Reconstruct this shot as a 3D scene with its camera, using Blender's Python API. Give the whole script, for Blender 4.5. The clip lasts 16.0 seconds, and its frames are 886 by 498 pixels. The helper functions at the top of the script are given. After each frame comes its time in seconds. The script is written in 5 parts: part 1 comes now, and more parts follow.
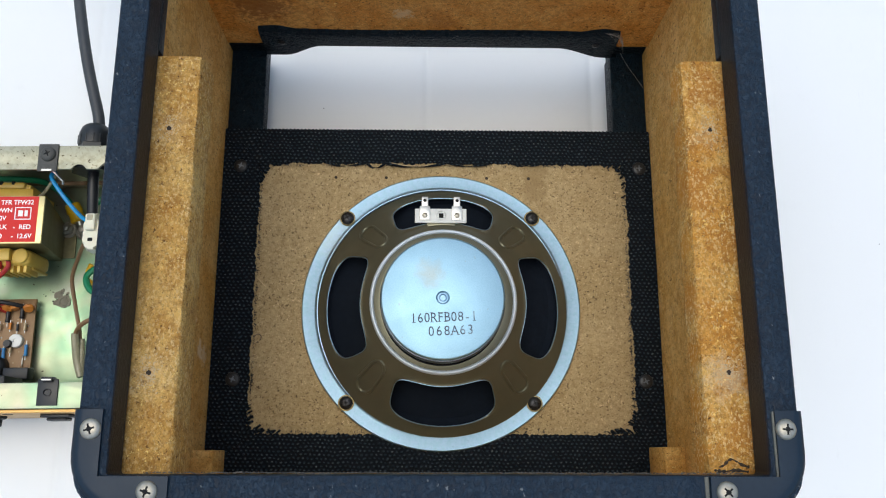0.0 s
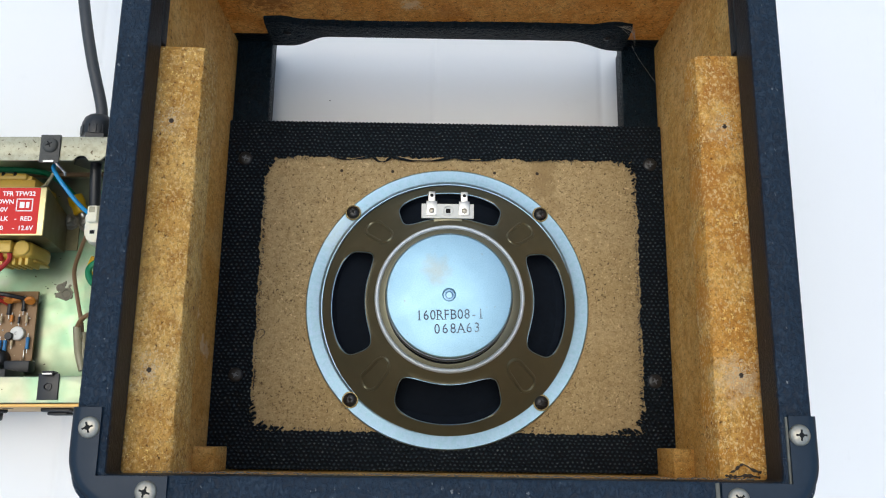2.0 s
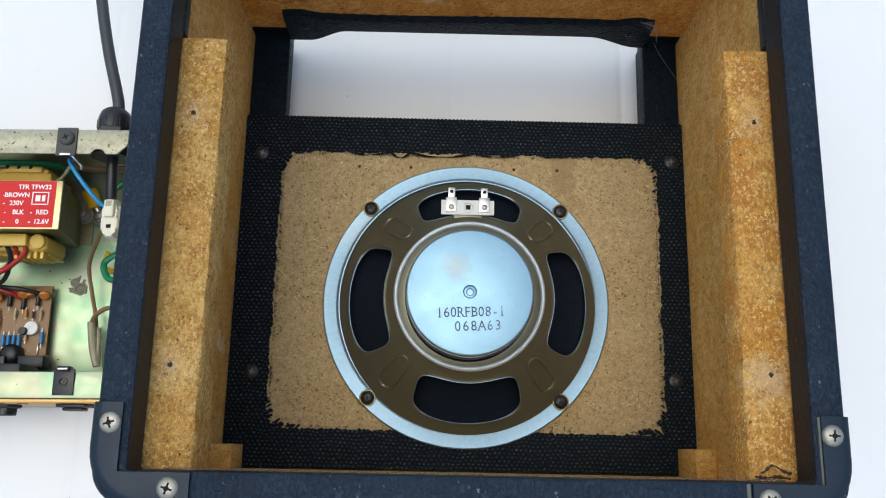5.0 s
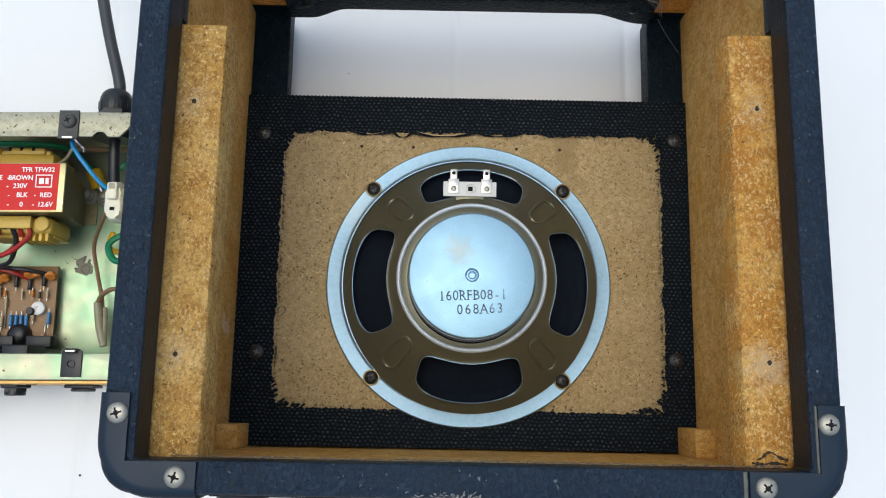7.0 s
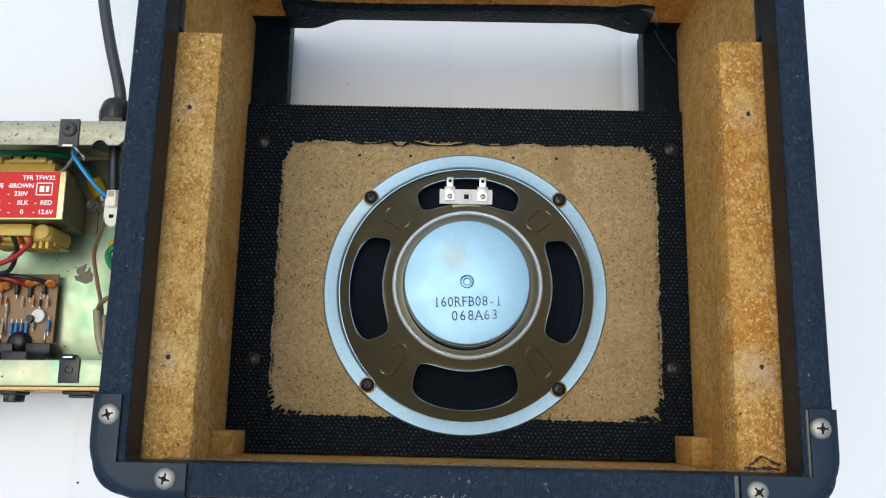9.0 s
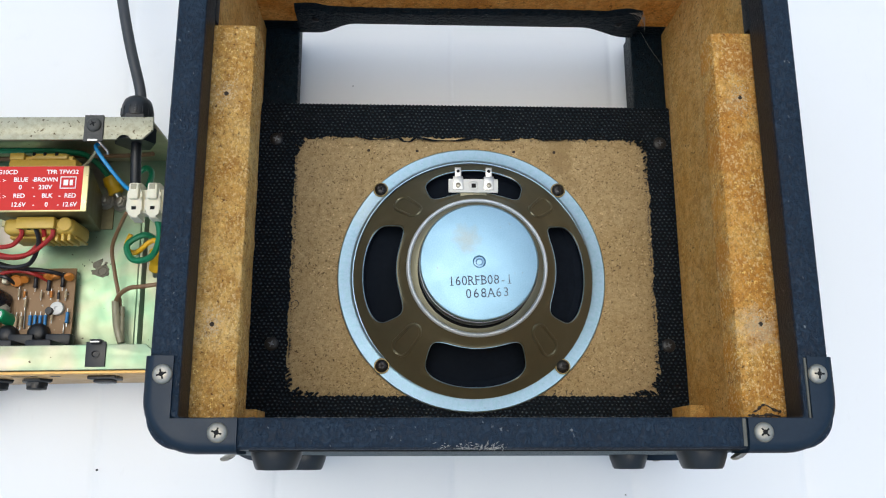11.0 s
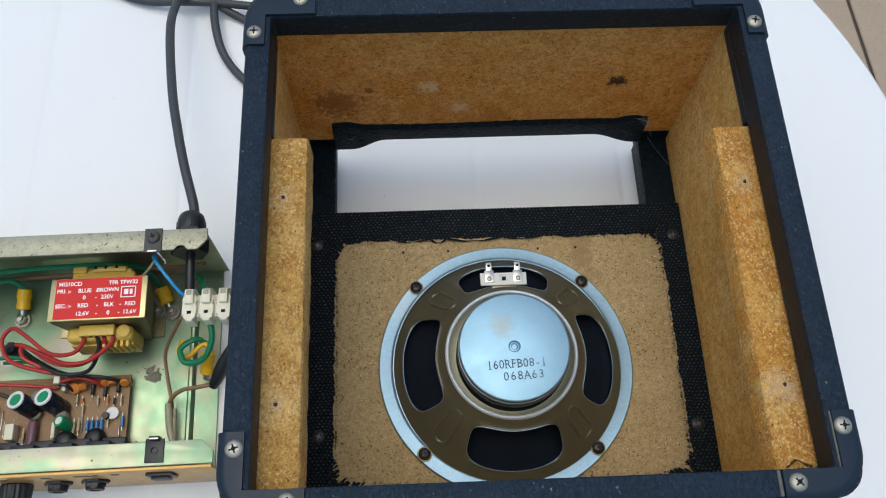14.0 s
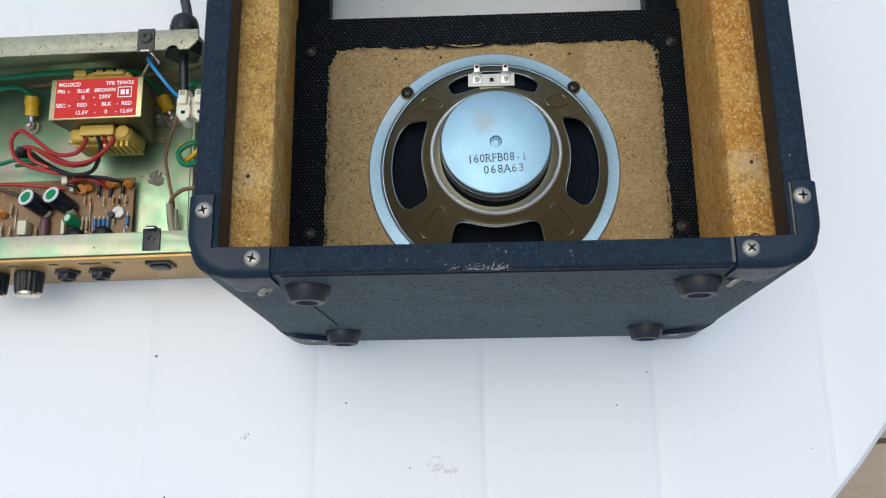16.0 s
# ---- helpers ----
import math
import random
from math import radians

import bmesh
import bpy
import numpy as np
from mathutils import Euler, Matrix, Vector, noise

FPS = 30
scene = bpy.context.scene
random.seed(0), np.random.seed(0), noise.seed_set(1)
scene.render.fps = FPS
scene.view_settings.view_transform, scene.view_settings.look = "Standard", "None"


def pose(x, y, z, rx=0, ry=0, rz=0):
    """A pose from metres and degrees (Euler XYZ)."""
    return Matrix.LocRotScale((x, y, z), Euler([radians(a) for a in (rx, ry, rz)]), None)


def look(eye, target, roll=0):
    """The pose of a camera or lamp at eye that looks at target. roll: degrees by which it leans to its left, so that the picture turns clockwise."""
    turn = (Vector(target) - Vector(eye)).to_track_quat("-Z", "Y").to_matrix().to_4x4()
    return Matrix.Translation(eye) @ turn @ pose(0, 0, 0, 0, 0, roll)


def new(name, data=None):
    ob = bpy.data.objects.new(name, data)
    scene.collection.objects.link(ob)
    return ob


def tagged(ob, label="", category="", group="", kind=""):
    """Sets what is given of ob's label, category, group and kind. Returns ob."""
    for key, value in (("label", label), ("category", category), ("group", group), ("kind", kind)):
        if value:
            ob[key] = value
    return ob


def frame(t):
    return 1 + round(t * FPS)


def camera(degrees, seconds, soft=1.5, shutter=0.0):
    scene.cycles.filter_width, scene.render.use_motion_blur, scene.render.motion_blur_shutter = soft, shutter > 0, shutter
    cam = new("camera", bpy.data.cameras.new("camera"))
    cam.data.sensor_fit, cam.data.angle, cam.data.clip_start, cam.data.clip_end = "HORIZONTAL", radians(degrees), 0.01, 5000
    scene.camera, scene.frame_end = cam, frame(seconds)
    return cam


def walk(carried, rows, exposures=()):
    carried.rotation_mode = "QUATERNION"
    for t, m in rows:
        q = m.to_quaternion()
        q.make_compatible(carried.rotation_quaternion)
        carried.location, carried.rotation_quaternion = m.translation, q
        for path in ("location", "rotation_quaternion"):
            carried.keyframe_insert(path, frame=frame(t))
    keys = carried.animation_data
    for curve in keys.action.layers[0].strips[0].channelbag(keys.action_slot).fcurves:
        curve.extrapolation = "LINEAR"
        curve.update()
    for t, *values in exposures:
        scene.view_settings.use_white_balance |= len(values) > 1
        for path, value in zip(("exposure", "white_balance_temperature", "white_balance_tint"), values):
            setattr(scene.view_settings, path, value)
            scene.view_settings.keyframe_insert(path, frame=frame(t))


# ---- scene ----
cam = camera(55.48, 16.0, 1.1)
PATH = [
    (0, (-0.0072, -0.0839, 0.5295), (0.0275, 0.3872, -1.4139), 4.43),
    (0.5, (-0.0082, -0.0816, 0.5304), (0.0164, 0.3863, -1.4139), 3.24),
    (1, (-0.0113, -0.0792, 0.5217), (0.0179, 0.3565, -1.4301), 4.52),
    (1.5, (-0.0093, -0.0785, 0.5185), (0.0141, 0.3461, -1.4358), 3.82),
    (2, (-0.0073, -0.0794, 0.5226), (0.0126, 0.3707, -1.4260), 3.31),
    (2.5, (-0.0065, -0.0756, 0.5215), (0.0127, 0.3794, -1.4260), 3.57),
    (3, (-0.0060, -0.0681, 0.5161), (-0.0006, 0.3674, -1.4359), 1.91),
    (3.5, (-0.0060, -0.0658, 0.5129), (-0.0011, 0.3758, -1.4377), 1.87),
    (4, (-0.0087, -0.0681, 0.5145), (0.0031, 0.3801, -1.4346), 2.71),
    (4.5, (-0.0147, -0.0774, 0.5162), (-0.0009, 0.3748, -1.4319), 2.96),
    (4.7, (-0.0168, -0.0809, 0.5165), (-0.0023, 0.3761, -1.4305), 3.03),
    (7, (-0.0153, -0.0685, 0.5211), (-0.0122, 0.2875, -1.4470), 1.58),
    (7.5, (-0.0132, -0.0646, 0.5219), (-0.0172, 0.2932, -1.4458), 0.43),
    (8, (-0.0087, -0.0667, 0.5215), (-0.0281, 0.3093, -1.4427), -1.91),
    (8.5, (-0.0080, -0.0680, 0.5204), (-0.0301, 0.3148, -1.4425), -2.13),
    (9, (-0.0078, -0.0743, 0.5217), (-0.0278, 0.3225, -1.4385), -1.71),
    (11.3, (-0.0378, -0.1187, 0.5437), (0.0398, 0.3767, -1.3924), 8.98),
    (11.5, (-0.0376, -0.1278, 0.5408), (0.0328, 0.3858, -1.3908), 7.99),
    (12, (-0.0545, -0.1389, 0.5475), (0.0196, 0.4059, -1.3754), 7.39),
    (12.5, (-0.0722, -0.1446, 0.5504), (0.0176, 0.4185, -1.3666), 8.20),
    (13, (-0.0687, -0.1323, 0.5562), (0.0056, 0.4316, -1.3612), 6.33),
    (13.5, (-0.0619, -0.1336, 0.5653), (-0.0085, 0.5092, -1.3278), 3.24),
    (13.8, (-0.0569, -0.1364, 0.5702), (0.0038, 0.6170, -1.2814), 2.50),
    (14, (-0.0543, -0.1388, 0.5701), (0.0053, 0.6256, -1.2771), 2.36),
    (14.5, (-0.0414, -0.1367, 0.5676), (-0.0172, 0.6159, -1.2852), -0.52),
    (14.8, (-0.0284, -0.1390, 0.5607), (-0.0605, 0.5613, -1.3124), -4.54),
    (15, (-0.0266, -0.1473, 0.5608), (-0.0677, 0.5249, -1.3224), -5.06),
    (15.5, (-0.0166, -0.1767, 0.5560), (-0.0944, 0.3296, -1.3773), -9.72),
    (16, (-0.0145, -0.1904, 0.5600), (-0.0846, 0.3100, -1.3751), -8.95),
]
walk(cam, [(t, look(eye, target, roll)) for t, eye, target, roll in PATH], [(0.0, 0.53, 6620, 2), (9.2, 0.50, 6620, 2), (11.5, 0.53, 6600, 2), (12.5, 0.35, 6600, 2), (13.5, 0.33, 6600, 2), (14.5, 0.33, 6600, 2), (15.0, 0.20, 6600, 2), (15.5, 0.20, 6600, 2), (16.0, 0.35, 6600, 2)])

# ---- light: an open, hazy sky with a broad soft sun ----
world = bpy.data.worlds.new("sky")
scene.world = world
world.use_nodes = True
wn = world.node_tree
sky = wn.nodes.new("ShaderNodeTexSky")
sky.sky_type = "NISHITA"
sky.sun_disc = False
sky.sun_elevation, sky.sun_rotation = radians(82), radians(-70)
sky.air_density, sky.dust_density, sky.ozone_density = 1.0, 2.5, 1.0
wn.links.new(sky.outputs[0], wn.nodes["Background"].inputs[0])
wn.nodes["Background"].inputs[1].default_value = 0.15
sun = new("sun", bpy.data.lights.new("sun", "SUN"))
sun.data.energy, sun.data.angle, sun.data.color = 0.60, radians(62), (1.0, 0.96, 0.90)
sun.matrix_world = look((-0.33, 0.12, 2.4), (0, 0, 0))


# ---- materials ----
class Nodes:
    """A small helper round one node material."""

    def __init__(self, name):
        self.mat = bpy.data.materials.new(name)
        self.mat.use_nodes = True
        self.tree = self.mat.node_tree
        self.bsdf = self.tree.nodes["Principled BSDF"]
        self.co = self.add("ShaderNodeTexCoord").outputs["Object"]

    def add(self, kind, **values):
        n = self.tree.nodes.new(kind)
        for key, v in values.items():
            n.inputs[key.replace("_", " ")].default_value = v
        return n

    def link(self, a, b):
        self.tree.links.new(a, b)
        return self

    def mapped(self, scale, turn=(0, 0, 0)):
        n = self.add("ShaderNodeMapping", Scale=tuple(1 / k for k in scale), Rotation=turn)
        n.vector_type = "TEXTURE"
        self.link(self.co, n.inputs["Vector"])
        return n.outputs[0]

    def noise(self, scale, detail=4.0, rough=0.6, co=None, distortion=0.0):
        n = self.add("ShaderNodeTexNoise", Scale=scale, Detail=detail, Roughness=rough, Distortion=distortion)
        self.link(co or self.co, n.inputs["Vector"])
        return n.outputs["Fac"]

    def voronoi(self, scale, co=None, feature="F1", out="Distance", randomness=1.0):
        n = self.add("ShaderNodeTexVoronoi", Scale=scale, Randomness=randomness)
        n.feature = feature
        self.link(co or self.co, n.inputs["Vector"])
        return n.outputs[out]

    def ramp(self, value, *stops):
        n = self.add("ShaderNodeValToRGB")
        e = n.color_ramp.elements
        while len(e) < len(stops):
            e.new(0.5)
        for el, (p, c) in zip(e, stops):
            el.position = p
            el.color = (*c, 1) if not isinstance(c, (int, float)) else (c, c, c, 1)
        self.link(value, n.inputs[0])
        return n.outputs[0]

    def mix(self, fac, a, b, mode="MIX"):
        n = self.add("ShaderNodeMix")
        n.data_type, n.blend_type = "RGBA", mode
        for sock, v in ((n.inputs[0], fac), (n.inputs[6], a), (n.inputs[7], b)):
            if isinstance(v, (int, float)):
                sock.default_value = v
            elif isinstance(v, tuple):
                sock.default_value = (*v, 1)
            else:
                self.link(v, sock)
        return n.outputs[2]

    def math(self, op, a, b=0.0):
        n = self.add("ShaderNodeMath")
        n.operation = op
        for sock, v in ((n.inputs[0], a), (n.inputs[1], b)):
            if isinstance(v, (int, float)):
                sock.default_value = v
            else:
                self.link(v, sock)
        return n.outputs[0]

    def bump(self, height, strength, distance):
        n = self.add("ShaderNodeBump", Strength=strength, Distance=distance)
        self.link(height, n.inputs["Height"])
        if self.bsdf.inputs["Normal"].links:
            self.link(self.bsdf.inputs["Normal"].links[0].from_socket, n.inputs["Normal"])
        self.link(n.outputs[0], self.bsdf.inputs["Normal"])
        return self

    def set(self, color=None, rough=0.5, metal=0.0, **more):
        if isinstance(color, tuple):
            self.bsdf.inputs["Base Color"].default_value = (*color, 1)
        elif color is not None:
            self.link(color, self.bsdf.inputs["Base Color"])
        if isinstance(rough, (int, float)):
            self.bsdf.inputs["Roughness"].default_value = rough
        else:
            self.link(rough, self.bsdf.inputs["Roughness"])
        self.bsdf.inputs["Metallic"].default_value = metal
        for key, v in more.items():
            self.bsdf.inputs[key.replace("_", " ")].default_value = v
        return self.mat


def plain(name, color, rough=0.5, metal=0.0, wear=0.15, scale=400, bump=0.00008, **more):
    """A simple surface with two scales of variation and a fine relief."""
    n = Nodes(name)
    dark = tuple(c * (1 - wear) for c in color)
    light = tuple(min(1.0, c * (1 + wear)) for c in color)
    col = n.mix(n.noise(scale * 0.08, 3), dark, light)
    col = n.mix(n.ramp(n.noise(scale, 5), (0.35, 0.0), (0.7, 1.0)), col, tuple(c * (1 - wear * 0.6) for c in color))
    n.bump(n.noise(scale, 4), 0.5, bump)
    r = n.ramp(n.noise(scale * 0.2, 3), (0.3, max(0.03, rough - 0.08)), (0.7, min(1.0, rough + 0.08)))
    return n.set(col, r, metal, **more)


def chipboard(name, base, deep, dark, marks=(), speck=0.30, fuzz=0.0, squash=(1, 1, 1), relief=0.0004, blotch=True, chip=0.75):
    """Raw particle board: broad water staining, fine pressed grain, dark specks, pale flecks and single marks."""
    n = Nodes(name)
    co = n.mapped(squash)
    col = n.mix(n.ramp(n.noise(21, 6, 0.68), (0.38, 0.0), (0.66, 1.0)), base, deep)
    mid = n.ramp(n.noise(85, 6, 0.72, distortion=0.6), (0.47, 0.0), (0.60, 0.62 if blotch else 0.2))
    col = n.mix(mid, col, n.mix(0.25, deep, dark))
    flake = n.ramp(n.noise(300, 6, 0.78, co), (0.40, 0.8), (0.54, 0.0))
    col = n.mix(flake, col, n.mix(0.6, col, dark))
    grain = n.ramp(n.noise(1500, 3, 0.7, co), (0.32, 0.72), (0.66, 1.0))
    col = n.mix(1.0, col, grain, "MULTIPLY")
    cluster = n.ramp(n.noise(38, 4, 0.7), (0.35, 0.35), (0.62, 1.0))
    specks = n.ramp(n.noise(620, 3, 0.6, co, 0.3), (speck + 0.045, 1.0), (speck + 0.075, 0.0))
    col = n.mix(n.math("MULTIPLY", specks, cluster), col, tuple(c * 0.3 for c in dark))
    dark_chip, pale_chip = tuple(c * 0.4 for c in dark), tuple(min(1.0, c * 1.18 + 0.04) for c in base)
    for k, (turn, tone) in enumerate((((0.5, 0.3, 0.6), dark_chip), ((0.2, -0.4, -0.9), pale_chip), ((-0.4, 0.5, 2.1), dark_chip), ((0.3, 0.2, 1.4), dark_chip), ((0.1, 0.4, 2.7), pale_chip))):
        chips = n.ramp(n.noise(900 + 150 * k, 2, 0.5, n.mapped((1.0, 0.34, 0.6), turn)), (0.655, 0.0), (0.69, chip * (1.0 if tone is dark_chip else 0.7)))
        col = n.mix(n.math("MULTIPLY", chips, n.ramp(n.noise(55 + 9 * k, 3), (0.36, 0.25), (0.60, 1.0))), col, tone)
    pale = n.ramp(n.noise(640, 3, 0.6, co), (0.625, 0.0), (0.66, 0.9))
    col = n.mix(n.math("MULTIPLY", pale, n.ramp(n.noise(30, 3), (0.45, 0.3), (0.65, 1.0))), col, tuple(min(1.0, c * 1.35 + 0.06) for c in base))
    for at, size, tone, amount in marks:
        off = n.add("ShaderNodeVectorMath")
        off.operation = "DISTANCE"
        n.link(n.co, off.inputs[0])
        off.inputs[1].default_value = at
        d = n.math("ADD", n.math("DIVIDE", off.outputs["Value"], size), n.math("MULTIPLY", n.math("SUBTRACT", n.noise(210, 6, 0.8), 0.5), 3.0))
        col = n.mix(n.ramp(d, (0.45, amount), (0.80, 0.0)), col, tone)
    if fuzz:
        hair = n.ramp(n.noise(820, 4, 0.7, n.mapped((1, 0.7, 1))), (0.53, 0.0), (0.60, 1.0))
        patch = n.ramp(n.noise(34, 4, 0.7), (0.36, 0.15), (0.62, fuzz))
        col = n.mix(n.math("MULTIPLY", hair, patch), col, (0.82, 0.60, 0.29))
    n.bump(n.noise(520, 6, 0.75, co), 0.9, relief)
    n.bump(n.noise(70, 3), 0.5, 0.0007)
    return n.set(col, 0.72, Specular_IOR_Level=0.22)


def vinyl(name, base, hi, rough, grain, height, squash=(1, 1, 1), gloss=0.22, crisp=False):
    """Leather-grained vinyl covering: raised pebbles with dark creases between them, scuffed here and there."""
    n = Nodes(name)
    co = n.mapped(squash)
    pebble = n.ramp(n.noise(grain, 3, 0.55, co, 0.0 if crisp else 0.5), (0.37 if crisp else 0.36, 0.0), (0.45 if crisp else 0.62, 1.0))
    crease = n.ramp(n.noise(grain * 1.7, 3, 0.6, n.mapped(squash, (0.0, 0.0, 0.5)), 0.8), (0.28 if crisp else 0.33, 0.0), (0.33 if crisp else 0.47, 1.0))
    grain_h = n.math("MULTIPLY", pebble, crease)
    col = n.mix(grain_h, base, hi)
    col = n.mix(n.ramp(n.noise(35, 4), (0.4, 0.0), (0.75, 0.35)), col, tuple(k * 1.4 for k in hi))
    scuff = n.ramp(n.noise(150, 6, 0.8, n.mapped((1, 0.45, 1), (0, 0, 0.7))), (0.70, 0.0), (0.74, 0.45))
    col = n.mix(scuff, col, (0.11, 0.125, 0.14))
    fleck = n.ramp(n.noise(700, 2, 0.5, n.mapped((1, 0.5, 1), (0, 0, 0.4))), (0.72, 0.0), (0.74, 0.55))
    col = n.mix(fleck, col, (0.26, 0.27, 0.27))
    n.bump(grain_h, 0.9, height)
    n.bump(n.noise(330, 4, 0.65), 0.6, height * 0.8)
    return n.set(col, rough, Specular_IOR_Level=gloss)


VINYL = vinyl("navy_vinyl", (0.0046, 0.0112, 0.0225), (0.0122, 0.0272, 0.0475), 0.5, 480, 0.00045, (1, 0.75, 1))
# The same navy vinyl, greyed in its colour for light grazing the outer sides.
VINYL_FACE = vinyl("grazed_navy_vinyl", (0.002, 0.005, 0.008), (0.064, 0.090, 0.099), 0.58, 760, 0.0009, (0.85, 1, 1.0), crisp=True)
LIP = vinyl("glossy_lip_vinyl", (0.005, 0.008, 0.011), (0.013, 0.017, 0.021), 0.42, 700, 0.00012)
VINYL_IN = vinyl("black_vinyl", (0.0015, 0.006, 0.011), (0.0055, 0.0165, 0.026), 0.45, 420, 0.0010, (1, 0.7, 1), 0.16)
GUARD = plain("navy_plastic", (0.0095, 0.0215, 0.038), 0.40, wear=0.2, scale=500, Specular_IOR_Level=0.28)
WOOD_SIDE = chipboard("chipboard_wall", (0.93, 0.615, 0.225), (0.81, 0.435, 0.092), (0.47, 0.205, 0.035), (((-0.134, -0.012, 0.082), 0.0075, (0.86, 0.74, 0.52), 0.65), ((-0.134, -0.014, 0.074), 0.0075, (0.86, 0.74, 0.52), 0.55), ((-0.134, -0.028, 0.058), 0.0075, (0.86, 0.74, 0.52), 0.6), ((-0.134, -0.030, 0.050), 0.0075, (0.86, 0.74, 0.52), 0.5)), speck=0.295, squash=(1, 1, 0.7), chip=0.45)
WOOD_TOP = chipboard("chipboard_stained", (0.95, 0.51, 0.145), (0.84, 0.345, 0.055), (0.38, 0.125, 0.018), (((-0.044, 0.167, 0.106), 0.0095, (0.84, 0.66, 0.40), 0.6), ((-0.023, 0.167, 0.080), 0.0080, (0.84, 0.66, 0.40), 0.55), ((0.079, 0.167, 0.107), 0.0085, (0.05, 0.03, 0.016), 0.97), ((-0.083, 0.167, 0.104), 0.0050, (0.20, 0.08, 0.02), 0.8), ((-0.105, 0.167, 0.088), 0.024, (0.26, 0.09, 0.02), 0.75), ((0.0, 0.167, 0.070), 0.012, (0.42, 0.15, 0.03), 0.4)), 0.30, chip=0.45)
WOOD_BATTEN = chipboard("chipboard_batten", (0.85, 0.54, 0.175), (0.63, 0.315, 0.062), (0.26, 0.090, 0.014), (((-0.124, 0.057, 0.1728), 0.010, (0.76, 0.60, 0.38), 0.10), ((-0.124, -0.052, 0.1728), 0.012, (0.76, 0.60, 0.38), 0.10)), 0.295, 0.8, (1, 0.8, 1), 0.0016, chip=0.5)
WOOD_BATTEN_STAINED = chipboard("chipboard_batten_stained", (0.86, 0.50, 0.135), (0.66, 0.275, 0.038), (0.24, 0.080, 0.011), tuple(((0.1088, y, 0.164), 0.010, (0.62, 0.255, 0.028), 0.75) for y in (-0.085, -0.062, -0.040, -0.016, 0.008, 0.034, 0.058, 0.082)) + (((0.1235, 0.078, 0.172), 0.016, (0.40, 0.135, 0.018), 0.55), ((0.1130, 0.030, 0.170), 0.014, (0.46, 0.165, 0.022), 0.5), ((0.1250, 0.005, 0.172), 0.012, (0.42, 0.15, 0.02), 0.45), ((0.1120, -0.020, 0.165), 0.013, (0.50, 0.19, 0.03), 0.45), ((0.1250, -0.075, 0.172), 0.013, (0.42, 0.15, 0.02), 0.45), ((0.1185, 0.057, 0.1728), 0.010, (0.76, 0.60, 0.38), 0.12), ((0.1185, -0.052, 0.1728), 0.013, (0.80, 0.64, 0.42), 0.35)), 0.295, 0.8, (1, 0.8, 1), 0.0016, chip=0.5)
WOOD_BAFFLE = chipboard("chipboard_baffle", (0.56, 0.43, 0.235), (0.49, 0.362, 0.180), (0.28, 0.18, 0.080), (((0.057, 0.073, 0.0335), 0.012, (0.30, 0.21, 0.10), 0.62), ((0.058, 0.084, 0.0335), 0.012, (0.30, 0.21, 0.10), 0.6), ((0.064, 0.062, 0.0335), 0.009, (0.30, 0.21, 0.10), 0.5)), 0.305, blotch=False, chip=0.95)
RUBBER = plain("black_rubber", (0.014, 0.016, 0.018), 0.42, wear=0.3, scale=350, bump=0.00015)
BLACK = plain("black_plastic", (0.012, 0.013, 0.015), 0.4, wear=0.25)
CABLE = plain("cable_sheath", (0.043, 0.046, 0.050), 0.5, wear=0.2)
DARK = plain("hollow", (0.004, 0.004, 0.004), 0.9)
CONE = plain("paper_cone", (0.008, 0.012, 0.020), 0.9, wear=0.3, scale=300, Specular_IOR_Level=0.12)
STEEL = plain("screw_steel", (0.47, 0.435, 0.365), 0.48, 0.85, wear=0.4, scale=900)
DUSTY = plain("dusty_black_steel", (0.085, 0.083, 0.075), 0.6, 0.2, wear=0.5, scale=500)
BLACK_STEEL = plain("black_screw", (0.035, 0.035, 0.037), 0.28, 0.5, wear=0.3, scale=900)
PLATE = plain("pole_plate_steel", (0.16, 0.18, 0.21), 0.4, 0.9, wear=0.2)
BEAD = plain("bright_bead", (0.60, 0.68, 0.76), 0.55, 0.35, wear=0.08)
BRASS = plain("brass_wash", (0.24, 0.19, 0.09), 0.4, 0.9)
TIN = plain("tinned_lug", (0.55, 0.55, 0.53), 0.36, 1.0, wear=0.1, scale=900)
WHITE_BOARD = plain("white_terminal_board", (0.72, 0.73, 0.70), 0.5, wear=0.06)
CREAM = plain("cream_nylon", (0.78, 0.73, 0.56), 0.4, wear=0.08, Subsurface_Weight=0.15, Subsurface_Radius=(0.004, 0.003, 0.002))
RED_LABEL = plain("red_label", (0.68, 0.032, 0.028), 0.45, wear=0.1, Specular_IOR_Level=0.2)
WHITE_INK = plain("white_ink", (0.93, 0.90, 0.88), 0.5, wear=0.03)
AMBER = plain("amber_bobbin", (0.64, 0.42, 0.075), 0.38, wear=0.12, Subsurface_Weight=0.1, Subsurface_Radius=(0.004, 0.003, 0.001))
YELLOW = plain("yellow_sleeve", (0.82, 0.47, 0.015), 0.38, wear=0.1)
WIRE_RED = plain("red_wire", (0.42, 0.028, 0.022), 0.4)
WIRE_BLACK = plain("black_wire", (0.018, 0.018, 0.02), 0.4)
WIRE_GREEN = plain("green_wire", (0.010, 0.20, 0.085), 0.4)
WIRE_BLUE = plain("blue_wire", (0.012, 0.26, 0.56), 0.4)
WIRE_BROWN = plain("brown_wire", (0.24, 0.14, 0.07), 0.42)
SLEEVE = plain("clear_sleeve", (0.36, 0.33, 0.22), 0.3, wear=0.15)
FIBRE = plain("torn_fibre", (0.66, 0.50, 0.29), 0.8, wear=0.2)
KNOT = plain("dark_knot", (0.045, 0.030, 0.020), 0.85, wear=0.4)
